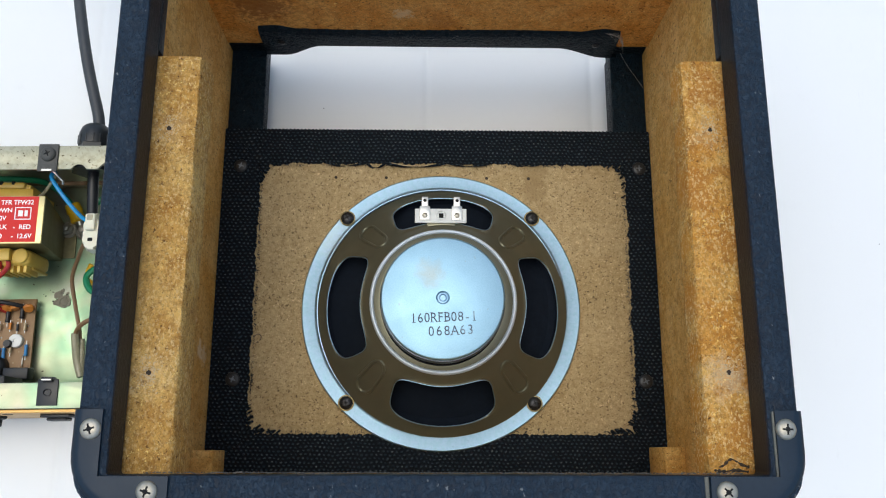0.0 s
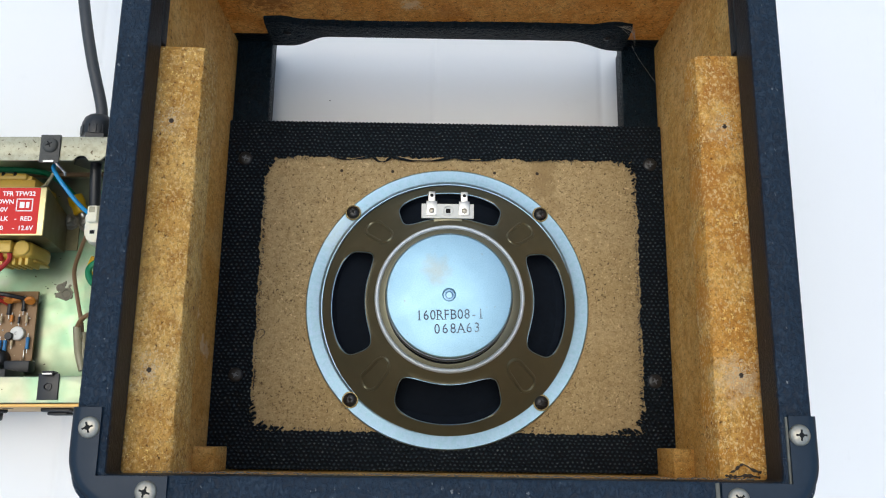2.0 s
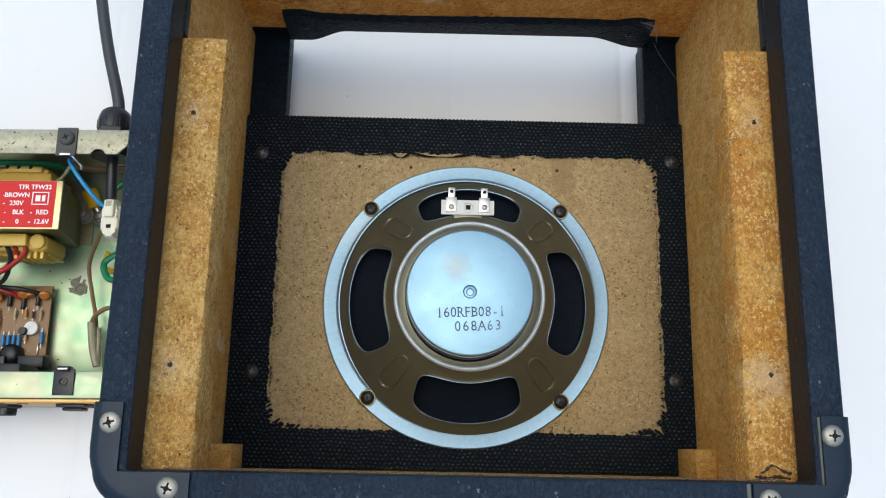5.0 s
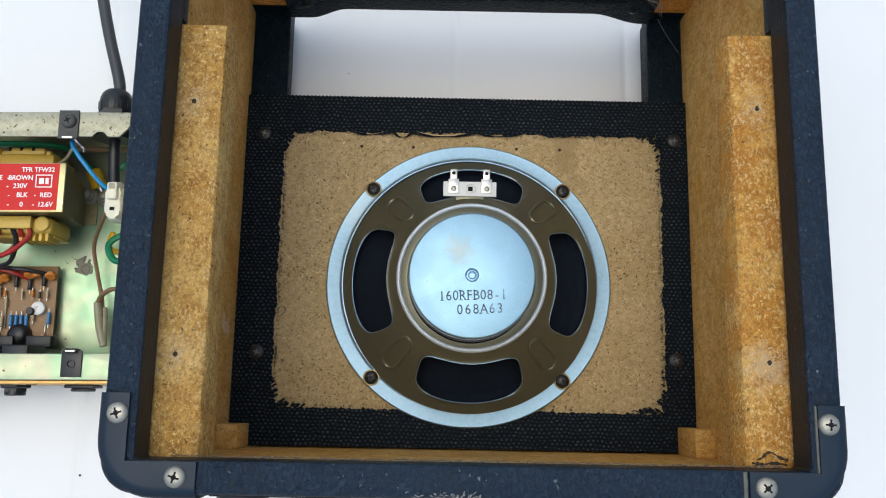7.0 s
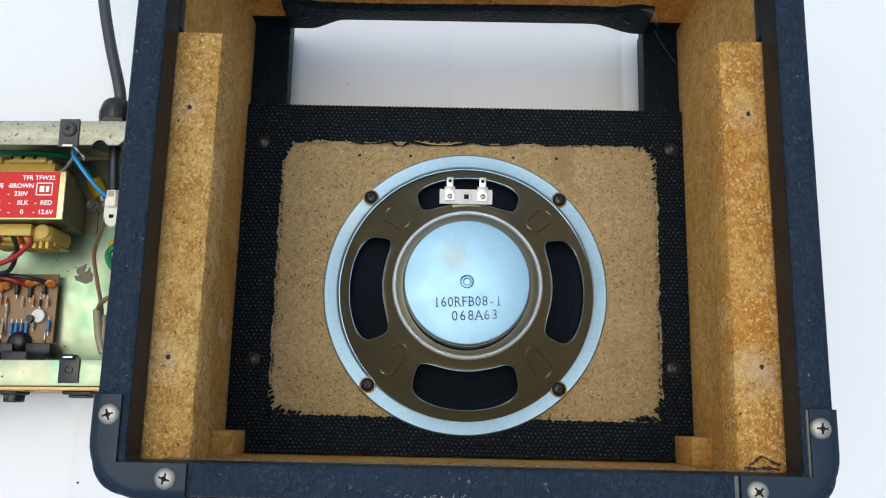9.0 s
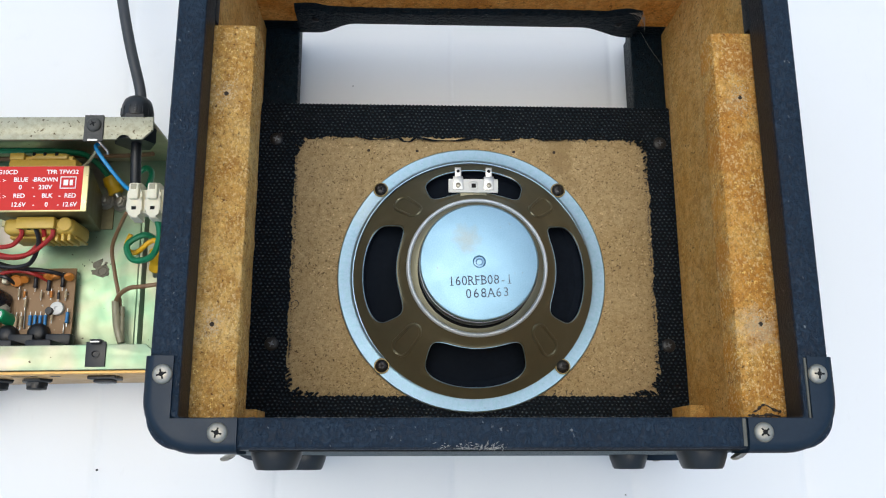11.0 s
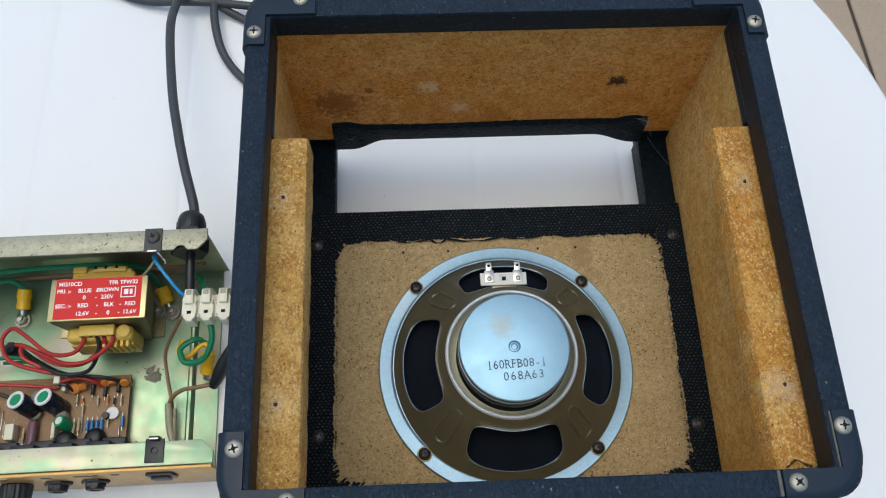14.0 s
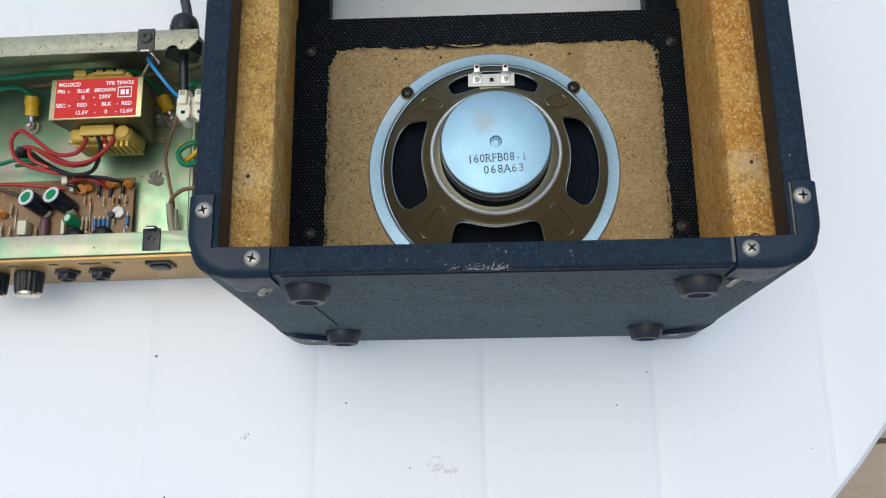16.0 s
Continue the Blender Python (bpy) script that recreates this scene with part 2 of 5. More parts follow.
THREAD = plain("cobweb", (0.42, 0.40, 0.36), 0.7)
FLUFF = plain("grey_fluff", (0.17, 0.16, 0.14), 0.9, wear=0.4, scale=900)
# Pale grey that stands in for light on the guard's edge.
LIT_EDGE = plain("lit_guard_edge", (0.13, 0.13, 0.11), 0.7, wear=0.4, scale=600)
NAVY_CAP = plain("capacitor_sleeve", (0.012, 0.017, 0.030), 0.28)
GREEN_CAP = plain("green_sleeve", (0.015, 0.28, 0.11), 0.3)
ORANGE = plain("orange_dip", (0.62, 0.22, 0.035), 0.45)
PURPLE = plain("purple_film", (0.16, 0.075, 0.095), 0.4)
BLUE_PART = plain("blue_resistor", (0.045, 0.22, 0.48), 0.42)
TAN_PART = plain("tan_resistor", (0.46, 0.36, 0.22), 0.5)
GLUE = plain("old_glue", (0.26, 0.24, 0.18), 0.7, wear=0.4, scale=250, bump=0.0004)
WHITE_PART = plain("white_part", (0.75, 0.75, 0.72), 0.45, wear=0.06)
GOLD_PANEL = plain("gold_panel", (0.50, 0.30, 0.10), 0.38, 0.55, wear=0.08, scale=700)
# Core steel with the shade and dark reflections of its sides in the colour.
SHADED_CORE = plain("shaded_core_steel", (0.20, 0.17, 0.085), 0.42, 0.7, wear=0.2, scale=300)
CORE = plain("gold_lacquered_steel", (0.60, 0.51, 0.26), 0.34, 0.75, wear=0.12, scale=500)
PRINT = plain("dark_print", (0.05, 0.035, 0.02), 0.5)
CHROME = plain("knob_cap", (0.80, 0.72, 0.58), 0.22, 1.0, wear=0.08)


def zinc_material():
    n = Nodes("zinc_plate")
    blotch = n.noise(40, 4)
    col = n.mix(blotch, (0.230, 0.378, 0.502), (0.330, 0.518, 0.652))
    col = n.mix(n.ramp(n.noise(14, 2, 0.4), (0.62, 0.0), (0.72, 0.35)), col, (0.50, 0.47, 0.38))
    sep, polar = n.add("ShaderNodeSeparateXYZ"), n.add("ShaderNodeCombineXYZ")
    n.link(n.co, sep.inputs[0])
    n.link(n.math("MULTIPLY", n.math("ARCTAN2", sep.outputs[1], sep.outputs[0]), 9.0), polar.inputs[0])
    far = n.math("SQRT", n.math("ADD", n.math("MULTIPLY", sep.outputs[0], sep.outputs[0]), n.math("MULTIPLY", sep.outputs[1], sep.outputs[1])))
    n.link(n.math("MULTIPLY", far, 90.0), polar.inputs[1])
    streak = n.noise(3.0, 5, 0.7, polar.outputs[0])
    col = n.mix(n.ramp(streak, (0.40, 0.0), (0.62, 0.55)), col, (0.42, 0.56, 0.74))
    col = n.mix(n.ramp(n.noise(5.0, 4, 0.7, polar.outputs[0]), (0.58, 0.0), (0.70, 0.45)), col, (0.20, 0.31, 0.40))
    n.bump(n.noise(900, 3), 0.25, 0.00004)
    return n.set(col, n.ramp(streak, (0.35, 0.42), (0.65, 0.58)), 1.0)


def ink_material():
    """Stamp ink, worn thin towards the last digits."""
    n = Nodes("blue_black_ink")
    sep = n.add("ShaderNodeSeparateXYZ")
    n.link(n.co, sep.inputs[0])
    worn = n.math("ADD", n.math("MULTIPLY", sep.outputs[0], 22.0), n.math("MULTIPLY", n.math("SUBTRACT", n.noise(420, 4, 0.7), 0.5), 1.6))
    col = n.mix(n.ramp(worn, (0.12, 0.0), (0.50, 0.72)), (0.04, 0.055, 0.09), (0.30, 0.42, 0.52))
    return n.set(col, 0.6)


def cover_material():
    n = Nodes("zinc_cover")
    col = n.mix(n.noise(55, 5, 0.7), (0.320, 0.520, 0.660), (0.395, 0.60, 0.74))
    col = n.mix(n.ramp(n.noise(1500, 3, 0.7), (0.40, 0.0), (0.70, 0.5)), col, (0.24, 0.42, 0.54))
    off = n.add("ShaderNodeVectorMath")
    off.operation = "DISTANCE"
    n.link(n.co, off.inputs[0])
    off.inputs[1].default_value = (MX - 0.007, MY + 0.013, 0.0928 - BZ)
    d = n.math("ADD", off.outputs["Value"], n.math("MULTIPLY", n.math("SUBTRACT", n.noise(150, 4, 0.7), 0.5), 0.016))
    col = n.mix(n.ramp(n.math("MULTIPLY", d, 100), (0.15, 0.42), (0.95, 0.0)), col, (0.40, 0.33, 0.22))
    col = n.mix(n.ramp(n.noise(420, 3), (0.68, 0.0), (0.73, 0.5)), col, (0.30, 0.30, 0.28))
    n.bump(n.noise(900, 3), 0.25, 0.00004)
    return n.set(col, n.ramp(n.noise(120, 4), (0.3, 0.48), (0.7, 0.58)), 1.0)


def basket_material():
    n = Nodes("lacquered_basket")
    col = n.mix(n.noise(50, 4), (0.130, 0.128, 0.088), (0.205, 0.198, 0.138))
    n.bump(n.noise(700, 3), 0.2, 0.00005)
    return n.set(col, n.ramp(n.noise(90, 4), (0.3, 0.32), (0.7, 0.42)), 0.65)


def chassis_material(name, tones):
    """Yellow-passivated zinc with its bloom of changing colour, pitted with rust specks."""
    n = Nodes(name)
    col = n.ramp(n.noise(13, 2, 0.5, distortion=1.2), *zip((0.30, 0.40, 0.53, 0.62, 0.72), tones))
    col = n.mix(n.ramp(n.noise(160, 5), (0.4, 0.0), (0.8, 0.35)), col, (0.26, 0.26, 0.16))
    pits = n.ramp(n.noise(420, 2, 0.4), (0.235, 1.0), (0.26, 0.0))
    col = n.mix(pits, col, (0.08, 0.06, 0.04))
    n.bump(n.noise(700, 3), 0.2, 0.00005)
    return n.set(col, n.ramp(n.noise(110, 4), (0.3, 0.34), (0.7, 0.5)), 0.82)


def flange_material():
    n = Nodes("dulled_zinc_flange")
    col = n.mix(n.noise(25, 3), (0.34, 0.33, 0.24), (0.46, 0.45, 0.35))
    col = n.mix(n.ramp(n.noise(260, 5, 0.75), (0.45, 0.0), (0.62, 0.5)), col, (0.24, 0.23, 0.15))
    pits = n.ramp(n.noise(420, 3, 0.55), (0.315, 1.0), (0.35, 0.0))
    col = n.mix(pits, col, (0.10, 0.075, 0.04))
    return n.set(col, n.ramp(n.noise(200, 4), (0.3, 0.42), (0.7, 0.58)), 0.6)


def board_material():
    n = Nodes("phenolic_board")
    col = n.mix(n.noise(60, 4), (0.22, 0.122, 0.048), (0.31, 0.178, 0.076))
    dots = n.ramp(n.voronoi(330), (0.10, 1.0), (0.16, 0.0))
    col = n.mix(n.math("MULTIPLY", dots, 0.5), col, (0.62, 0.48, 0.30))
    return n.set(col, 0.5)


def cloth_material():
    """Coarse black woven grille cloth: over-and-under threads in a staggered weave."""
    n = Nodes("woven_grille_cloth")
    sep = n.add("ShaderNodeSeparateXYZ")
    n.link(n.co, sep.inputs[0])
    k = 2 * math.pi
    jit = n.math("MULTIPLY", n.noise(90, 4, 0.7), 0.0042)
    px, py = 0.0027, 0.0021
    along = n.math("DIVIDE", n.math("ADD", sep.outputs[1], jit), py)
    shift = n.math("MULTIPLY", n.math("FLOORED_MODULO", n.math("FLOOR", along), 2.0), px * 0.5)
    across = n.math("ADD", n.math("ADD", n.math("ADD", sep.outputs[0], sep.outputs[2]), jit), shift)
    sx = n.math("SINE", n.math("MULTIPLY", across, k / px))
    sy = n.math("SINE", n.math("MULTIPLY", n.math("SUBTRACT", along, 0.25), k))
    over = n.math("MULTIPLY", n.math("ADD", n.math("MULTIPLY", sx, 0.5), 0.5), n.math("ADD", n.math("MULTIPLY", sy, 0.5), 0.5))
    tone = n.ramp(n.noise(300, 4, 0.75), (0.38, 0.0), (0.66, 1.0))
    thread_col = n.mix(tone, (0.010, 0.020, 0.030), (0.055, 0.076, 0.094))
    col = n.mix(n.ramp(over, (0.30, 0.0), (0.66, 1.0)), (0.003, 0.006, 0.010), thread_col)
    # Glints on the thread tops are painted into the colour.
    glint = n.math("MULTIPLY", n.ramp(over, (0.72, 0.0), (0.94, 1.0)), n.ramp(n.noise(420, 2), (0.50, 0.0), (0.66, 1.0)))
    col = n.mix(glint, col, (0.15, 0.17, 0.172))
    fluff = n.ramp(n.noise(240, 5, 0.7), (0.68, 0.0), (0.75, 0.5))
    col = n.mix(fluff, col, (0.10, 0.10, 0.095))
    n.bump(over, 1.0, 0.0009)
    return n.set(col, 0.8, Specular_IOR_Level=0.2)


def table_material():
    n = Nodes("white_table_plastic")
    col = n.mix(n.noise(3.0, 4), (0.80, 0.80, 0.79), (0.84, 0.84, 0.835))
    col = n.mix(n.ramp(n.noise(45, 5, 0.7), (0.62, 0.0), (0.8, 0.12)), col, (0.62, 0.61, 0.58))
    streak = n.ramp(n.noise(60, 4, 0.7, n.mapped((3.0, 0.5, 1.0))), (0.66, 0.0), (0.74, 0.10))
    col = n.mix(streak, col, (0.55, 0.54, 0.52))
    for x, y, size, tone in ((-0.040, -0.191, 0.011, (0.50, 0.44, 0.44)), (-0.030, -0.194, 0.008, (0.52, 0.45, 0.44)), (-0.167, -0.170, 0.005, (0.48, 0.45, 0.43))):
        off = n.add("ShaderNodeVectorMath")
        off.operation = "DISTANCE"
        n.link(n.co, off.inputs[0])
        off.inputs[1].default_value = (x - TX, y - TY, -FLOOR)
        d = n.math("ADD", n.math("DIVIDE", off.outputs["Value"], size), n.math("MULTIPLY", n.math("SUBTRACT", n.noise(260, 4, 0.7, distortion=1.0), 0.5), 3.2))
        col = n.mix(n.ramp(d, (0.12, 0.55), (0.34, 0.0)), col, tone)
    n.bump(n.noise(14, 3), 0.25, 0.0012)
    n.bump(n.noise(900, 3), 0.2, 0.00006)
    return n.set(col, n.ramp(n.noise(30, 4), (0.3, 0.36), (0.7, 0.5)))


def tile_material():
    n = Nodes("brown_floor_tile")
    rnd = n.add("ShaderNodeObjectInfo").outputs["Random"]
    col = n.mix(n.noise(9, 5, 0.65), (0.34, 0.25, 0.17), (0.46, 0.36, 0.26))
    col = n.mix(n.math("MULTIPLY", rnd, 0.4), col, (0.30, 0.21, 0.14))
    col = n.mix(n.ramp(n.noise(120, 4), (0.5, 0.0), (0.75, 0.4)), col, (0.25, 0.18, 0.12))
    n.bump(n.noise(70, 4), 0.4, 0.0006)
    return n.set(col, 0.45)


TX, TY, TR = -0.106, 0.103, 0.441
FLOOR = -0.72
BZ = 0.0335
MX, MY = 0.0006, -0.0043
COVER, INK = cover_material(), ink_material()
ZINC, BASKET, CHASSIS, FLANGE = zinc_material(), basket_material(), chassis_material("passivated_zinc", ((0.44, 0.35, 0.38), (0.42, 0.42, 0.30), (0.26, 0.42, 0.275), (0.34, 0.45, 0.30), (0.42, 0.36, 0.38))), flange_material()
CHASSIS_BACK = chassis_material("brown_passivated_zinc", ((0.42, 0.34, 0.29), (0.46, 0.40, 0.28), (0.33, 0.36, 0.24), (0.44, 0.38, 0.27), (0.42, 0.33, 0.31)))
PHENOLIC, CLOTH, TABLE, TILE = board_material(), cloth_material(), table_material(), tile_material()
GROUT = plain("grout", (0.10, 0.075, 0.055), 0.85, scale=90)


# ---- building helpers ----
ORIGIN = {}


def thing(name, label, category, at=(0, 0, 0), turn=0.0, group="", kind=""):
    """An empty at the base of a thing; its parts are given in the same world places and hung under it."""
    ob = new(name)
    ob.empty_display_size = 0.02
    ob.matrix_basis = pose(*at, 0, 0, turn)
    ORIGIN[ob] = Vector(at)
    return tagged(ob, label, category, group, kind)


def finish(name, bm, material, smooth=True):
    me = bpy.data.meshes.new(name)
    bmesh.ops.recalc_face_normals(bm, faces=bm.faces)
    bm.to_mesh(me)
    bm.free()
    for m in material if isinstance(material, (list, tuple)) else [material]:
        me.materials.append(m)
    if smooth:
        me.shade_smooth()
        me.set_sharp_from_angle(angle=radians(38))
    return me


def part(name, bm, material, parent, label="", smooth=True):
    org = ORIGIN[parent]
    bm.transform(Matrix.Translation(-org))
    ob = new(name, finish(name, bm, material, smooth))
    ob.parent = parent
    ORIGIN[ob] = org
    return tagged(ob, label) if label else ob


def box(x0, x1, y0, y1, z0, z1, bevel=0.0, seg=2, bm=None, m=None):
    tmp = bmesh.new()
    bmesh.ops.create_cube(tmp, size=1, matrix=Matrix.LocRotScale(((x0 + x1) / 2, (y0 + y1) / 2, (z0 + z1) / 2), None, (x1 - x0, y1 - y0, z1 - z0)))
    if bevel:
        bmesh.ops.bevel(tmp, geom=tmp.edges[:], offset=bevel, segments=seg, affect="EDGES", profile=0.5, clamp_overlap=True)
    if m is not None:
        tmp.transform(m)
    return merged(bm, tmp)


def merged(bm, tmp):
    if bm is None:
        return tmp
    me = bpy.data.meshes.new("tmp")
    tmp.to_mesh(me)
    tmp.free()
    bm.from_mesh(me)
    bpy.data.meshes.remove(me)
    return bm


def loft(rings, closed=True, cap=True, bm=None):
    """Quads between rings of equally many points; the ring list is open, each ring closed or not."""
    tmp = bmesh.new()
    vs = [[tmp.verts.new(p) for p in r] for r in rings]
    n = len(rings[0])
    for a, b in zip(vs, vs[1:]):
        for i in range(n if closed else n - 1):
            j = (i + 1) % n
            tmp.faces.new((a[i], a[j], b[j], b[i]))
    if cap and closed:
        tmp.faces.new(vs[0][::-1])
        tmp.faces.new(vs[-1])
    return merged(bm, tmp)


def lathe(profile, m=None, n=32, bm=None, cap=True):
    """Turns (r, z) points round z; m places it."""
    rings = [[(max(r, 1e-5) * math.cos(2 * math.pi * i / n), max(r, 1e-5) * math.sin(2 * math.pi * i / n), z) for i in range(n)] for r, z in profile]
    tmp = loft(rings, True, cap)
    if m is not None:
        tmp.transform(m)
    return merged(bm, tmp)


def smooth_path(points, steps=8):
    pts = [Vector(p) for p in points]
    out = []
    for i in range(len(pts) - 1):
        p0, p1, p2, p3 = pts[max(i - 1, 0)], pts[i], pts[i + 1], pts[min(i + 2, len(pts) - 1)]
        for k in range(steps):
            t = k / steps
            out.append(0.5 * ((2 * p1) + (p2 - p0) * t + (2 * p0 - 5 * p1 + 4 * p2 - p3) * t * t + (3 * p1 - p0 - 3 * p2 + p3) * t ** 3))
    out.append(pts[-1])
    return out


def tube(points, r, n=10, steps=8, bm=None):
    pts = smooth_path(points, steps) if steps > 1 else [Vector(p) for p in points]
    up, rings = Vector((0.123, 0.31, 0.94)).normalized(), []
    for i, p in enumerate(pts):
        d = (pts[min(i + 1, len(pts) - 1)] - pts[max(i - 1, 0)]).normalized()
        a = (up - d * up.dot(d))
        if a.length < 1e-4:
            a = d.orthogonal()
        a.normalize()
        up = a
        b = d.cross(a)
        rr = r(i / (len(pts) - 1)) if callable(r) else r
        rings.append([p + (a * math.cos(2 * math.pi * k / n) + b * math.sin(2 * math.pi * k / n)) * rr for k in range(n)])
    return loft(rings, True, True, bm)


def prism(outline, z0, z1, bevel=0.0, m=None, bm=None):
    """A flat outline of (x, y) points raised from z0 to z1."""
    tmp = bmesh.new()
    low = [tmp.verts.new((x, y, z0)) for x, y in outline]
    high = [tmp.verts.new((x, y, z1)) for x, y in outline]
    n = len(outline)
    tmp.faces.new(low[::-1])
    top = tmp.faces.new(high)
    for i in range(n):
        j = (i + 1) % n
        tmp.faces.new((low[i], low[j], high[j], high[i]))
    if bevel:
        bmesh.ops.bevel(tmp, geom=list(top.edges), offset=bevel, segments=2, affect="EDGES", profile=0.5)
    if m is not None:
        tmp.transform(m)
    return merged(bm, tmp)


def lettering(body, size, m, depth=0.00005, weight=0.0):
    """The built-in font as a bmesh, centred, laid out by m."""
    cu = bpy.data.curves.new("text", "FONT")
    cu.body, cu.size, cu.align_x, cu.align_y, cu.extrude, cu.offset = body, size, "CENTER", "CENTER", depth, weight
    ob = bpy.data.objects.new("text", cu)
    scene.collection.objects.link(ob)
    me = bpy.data.meshes.new_from_object(ob.evaluated_get(bpy.context.evaluated_depsgraph_get()))
    bpy.data.objects.remove(ob)
    bm = bmesh.new()
    bm.from_mesh(me)
    bpy.data.meshes.remove(me)
    bm.transform(m)
    return bm


def screw_head(r, h, m):
    """A domed cross-recess head; z is its axis."""
    return lathe([(r, 0), (r, h * 0.25), (r * 0.93, h * 0.55), (r * 0.7, h * 0.85), (r * 0.35, h), (0, h * 1.02)], m, 24)


def cross_slot(r, h, m):
    bm = box(-r * 0.44, r * 0.44, -r * 0.075, r * 0.075, h * 0.80, h * 1.06)
    box(-r * 0.075, r * 0.075, -r * 0.44, r * 0.44, h * 0.79, h * 1.05, bm=bm)
    box(-r * 0.17, r * 0.17, -r * 0.17, r * 0.17, h * 0.8, h * 1.055, bm=bm)
    bm.transform(m)
    return bm


def screw(parent, m, r=0.0042, h=0.0022, material=None, label=""):
    return part("screw", screw_head(r, h, m), material or STEEL, parent, label)


def rounded_rect(x0, x1, y0, y1, r, n=6):
    out = []
    for cx, cy, a0 in ((x1 - r, y1 - r, 0), (x0 + r, y1 - r, 90), (x0 + r, y0 + r, 180), (x1 - r, y0 + r, 270)):
        for k in range(n + 1):
            a = radians(a0 + 90 * k / n)
            out.append((cx + r * math.cos(a), cy + r * math.sin(a)))
    return out


# ---- the setting: table and floor ----
rng = random.Random(7)

table = thing("round_table", "round white plastic garden table with faint board seams", "table", (TX, TY, FLOOR))
SEAMS = [-0.453, -0.342, -0.231, -0.119, -0.009, 0.102, 0.213]
xs = set()
for s in SEAMS:
    xs.update((s - 0.0042, s - 0.0014, s, s + 0.0014, s + 0.0042))
xs.update(TX + TR * math.sin(radians(a)) * 0.9999 for a in range(-90, 91, 5))
bm = bmesh.new()
prev = None
for x in sorted(xs):
    half = math.sqrt(max(1e-8, TR ** 2 - (x - TX) ** 2))
    d = min(abs(x - s) for s in SEAMS)
    z = -0.0010 if d < 0.0005 else (-0.00055 if d < 0.002 else 0.0)
    pair = (bm.verts.new((x, TY - half, z)), bm.verts.new((x, TY + half, z)))
    if prev:
        bm.faces.new((prev[0], pair[0], pair[1], prev[1]))
    prev = pair
part("tabletop", bm, TABLE, table)
part("rim", lathe([(TR - 0.001, -0.001), (TR + 0.003, -0.001), (TR + 0.0065, -0.004), (TR + 0.008, -0.010), (TR + 0.008, -0.032), (TR - 0.004, -0.032), (TR - 0.004, -0.006)], pose(TX, TY, 0), 96, cap=False), TABLE, table)
for a in (45, 135, 225, 315):
    c, s = math.cos(radians(a)), math.sin(radians(a))
    part("leg", tube([(TX + 0.30 * c, TY + 0.30 * s, -0.006), (TX + 0.36 * c, TY + 0.36 * s, FLOOR)], 0.022, 12, 1), TABLE, table)

bm = bmesh.new()
for i in range(26):
    a, d = rng.uniform(0, 6.283), TR * math.sqrt(rng.random()) * 0.97
    x, y, s = TX + d * math.cos(a), TY + d * math.sin(a), rng.choice((0.0002, 0.0003, 0.0004, 0.0005))
    bmesh.ops.create_icosphere(bm, subdivisions=1, radius=s, matrix=Matrix.LocRotScale((x, y, s * 0.3), Euler((rng.random(), rng.random(), rng.random() * 6)), (rng.uniform(0.8, 2.2), 1, 0.6)))
for x, y, s in ((-0.229, -0.116, 0.0010), (-0.164, -0.168, 0.0006), (-0.100, -0.149, 0.0008), (0.077, -0.153, 0.0007), (0.199, -0.182, 0.0005), (-0.058, -0.191, 0.0006), (0.098, -0.132, 0.0006), (-0.078, 0.141, 0.0005)):
    bmesh.ops.create_icosphere(bm, subdivisions=1, radius=s * 0.72, matrix=Matrix.LocRotScale((x, y, s * 0.25), None, (1.3, 1, 0.6)))
crumbs = tagged(new("crumbs", finish("crumbs", bm, DARK)), "scattered dark crumbs and dust on the tabletop", "dirt", kind="stuff")


# ---- loudspeaker cabinet, lying on its front with the back open ----
H = 0.192
X0, X1, Y0, Y1 = -0.1442, 0.1404, -0.1052, 0.177
IX0, IX1, IY0, IY1 = -0.1308, 0.1272, -0.0922, 0.158
WX0, WX1, WY0, WY1 = -0.134, 0.131, -0.0955, 0.167
cab = thing("amplifier_cabinet", "navy vinyl covered chipboard amplifier cabinet lying face down with open back", "speaker cabinet")

outer, inner = rounded_rect(X0, X1, Y0, Y1, 0.014, 8), rounded_rect(IX0, IX1, IY0, IY1, 0.0015, 8)


def lean(z):
    """How far the bottom panel stands out at height z."""
    return -0.0030 * (1 - min(1.0, max(0.0, z / (H - 0.02))))


def low_edge(x, y):
    return 0.042 if y > Y1 - 0.004 else 0.0022


def ring(f, z):
    out = []
    for (ax, ay), (bx, by) in zip(outer, inner):
        zz = max(z, low_edge(ax, ay)) if z < 0.1 else z
        out.append((ax + (bx - ax) * f, ay + (by - ay) * f + (lean(zz) if ay < Y0 + 0.0141 else 0.0), zz))
    return out


bm = loft([ring(0.22, 0.0), ring(0.0, 0.002), ring(0, H - 0.0032), ring(0.03, H - 0.0015), ring(0.09, H - 0.0004), ring(0.2, H), ring(0.9, H), ring(0.98, H - 0.0005), ring(1, H - 0.0018), ring(1.0, H - 0.0168), ring(0.8, H - 0.0170)], cap=False)
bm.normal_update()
# Outer sides get the vinyl with grazing light in its colour.
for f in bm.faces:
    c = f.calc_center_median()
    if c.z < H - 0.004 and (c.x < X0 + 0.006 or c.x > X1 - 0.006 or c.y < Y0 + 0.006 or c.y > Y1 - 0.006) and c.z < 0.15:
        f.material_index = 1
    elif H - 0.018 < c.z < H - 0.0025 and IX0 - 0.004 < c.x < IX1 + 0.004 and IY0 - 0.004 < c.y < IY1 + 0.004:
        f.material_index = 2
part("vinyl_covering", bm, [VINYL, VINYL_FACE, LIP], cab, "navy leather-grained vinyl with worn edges")
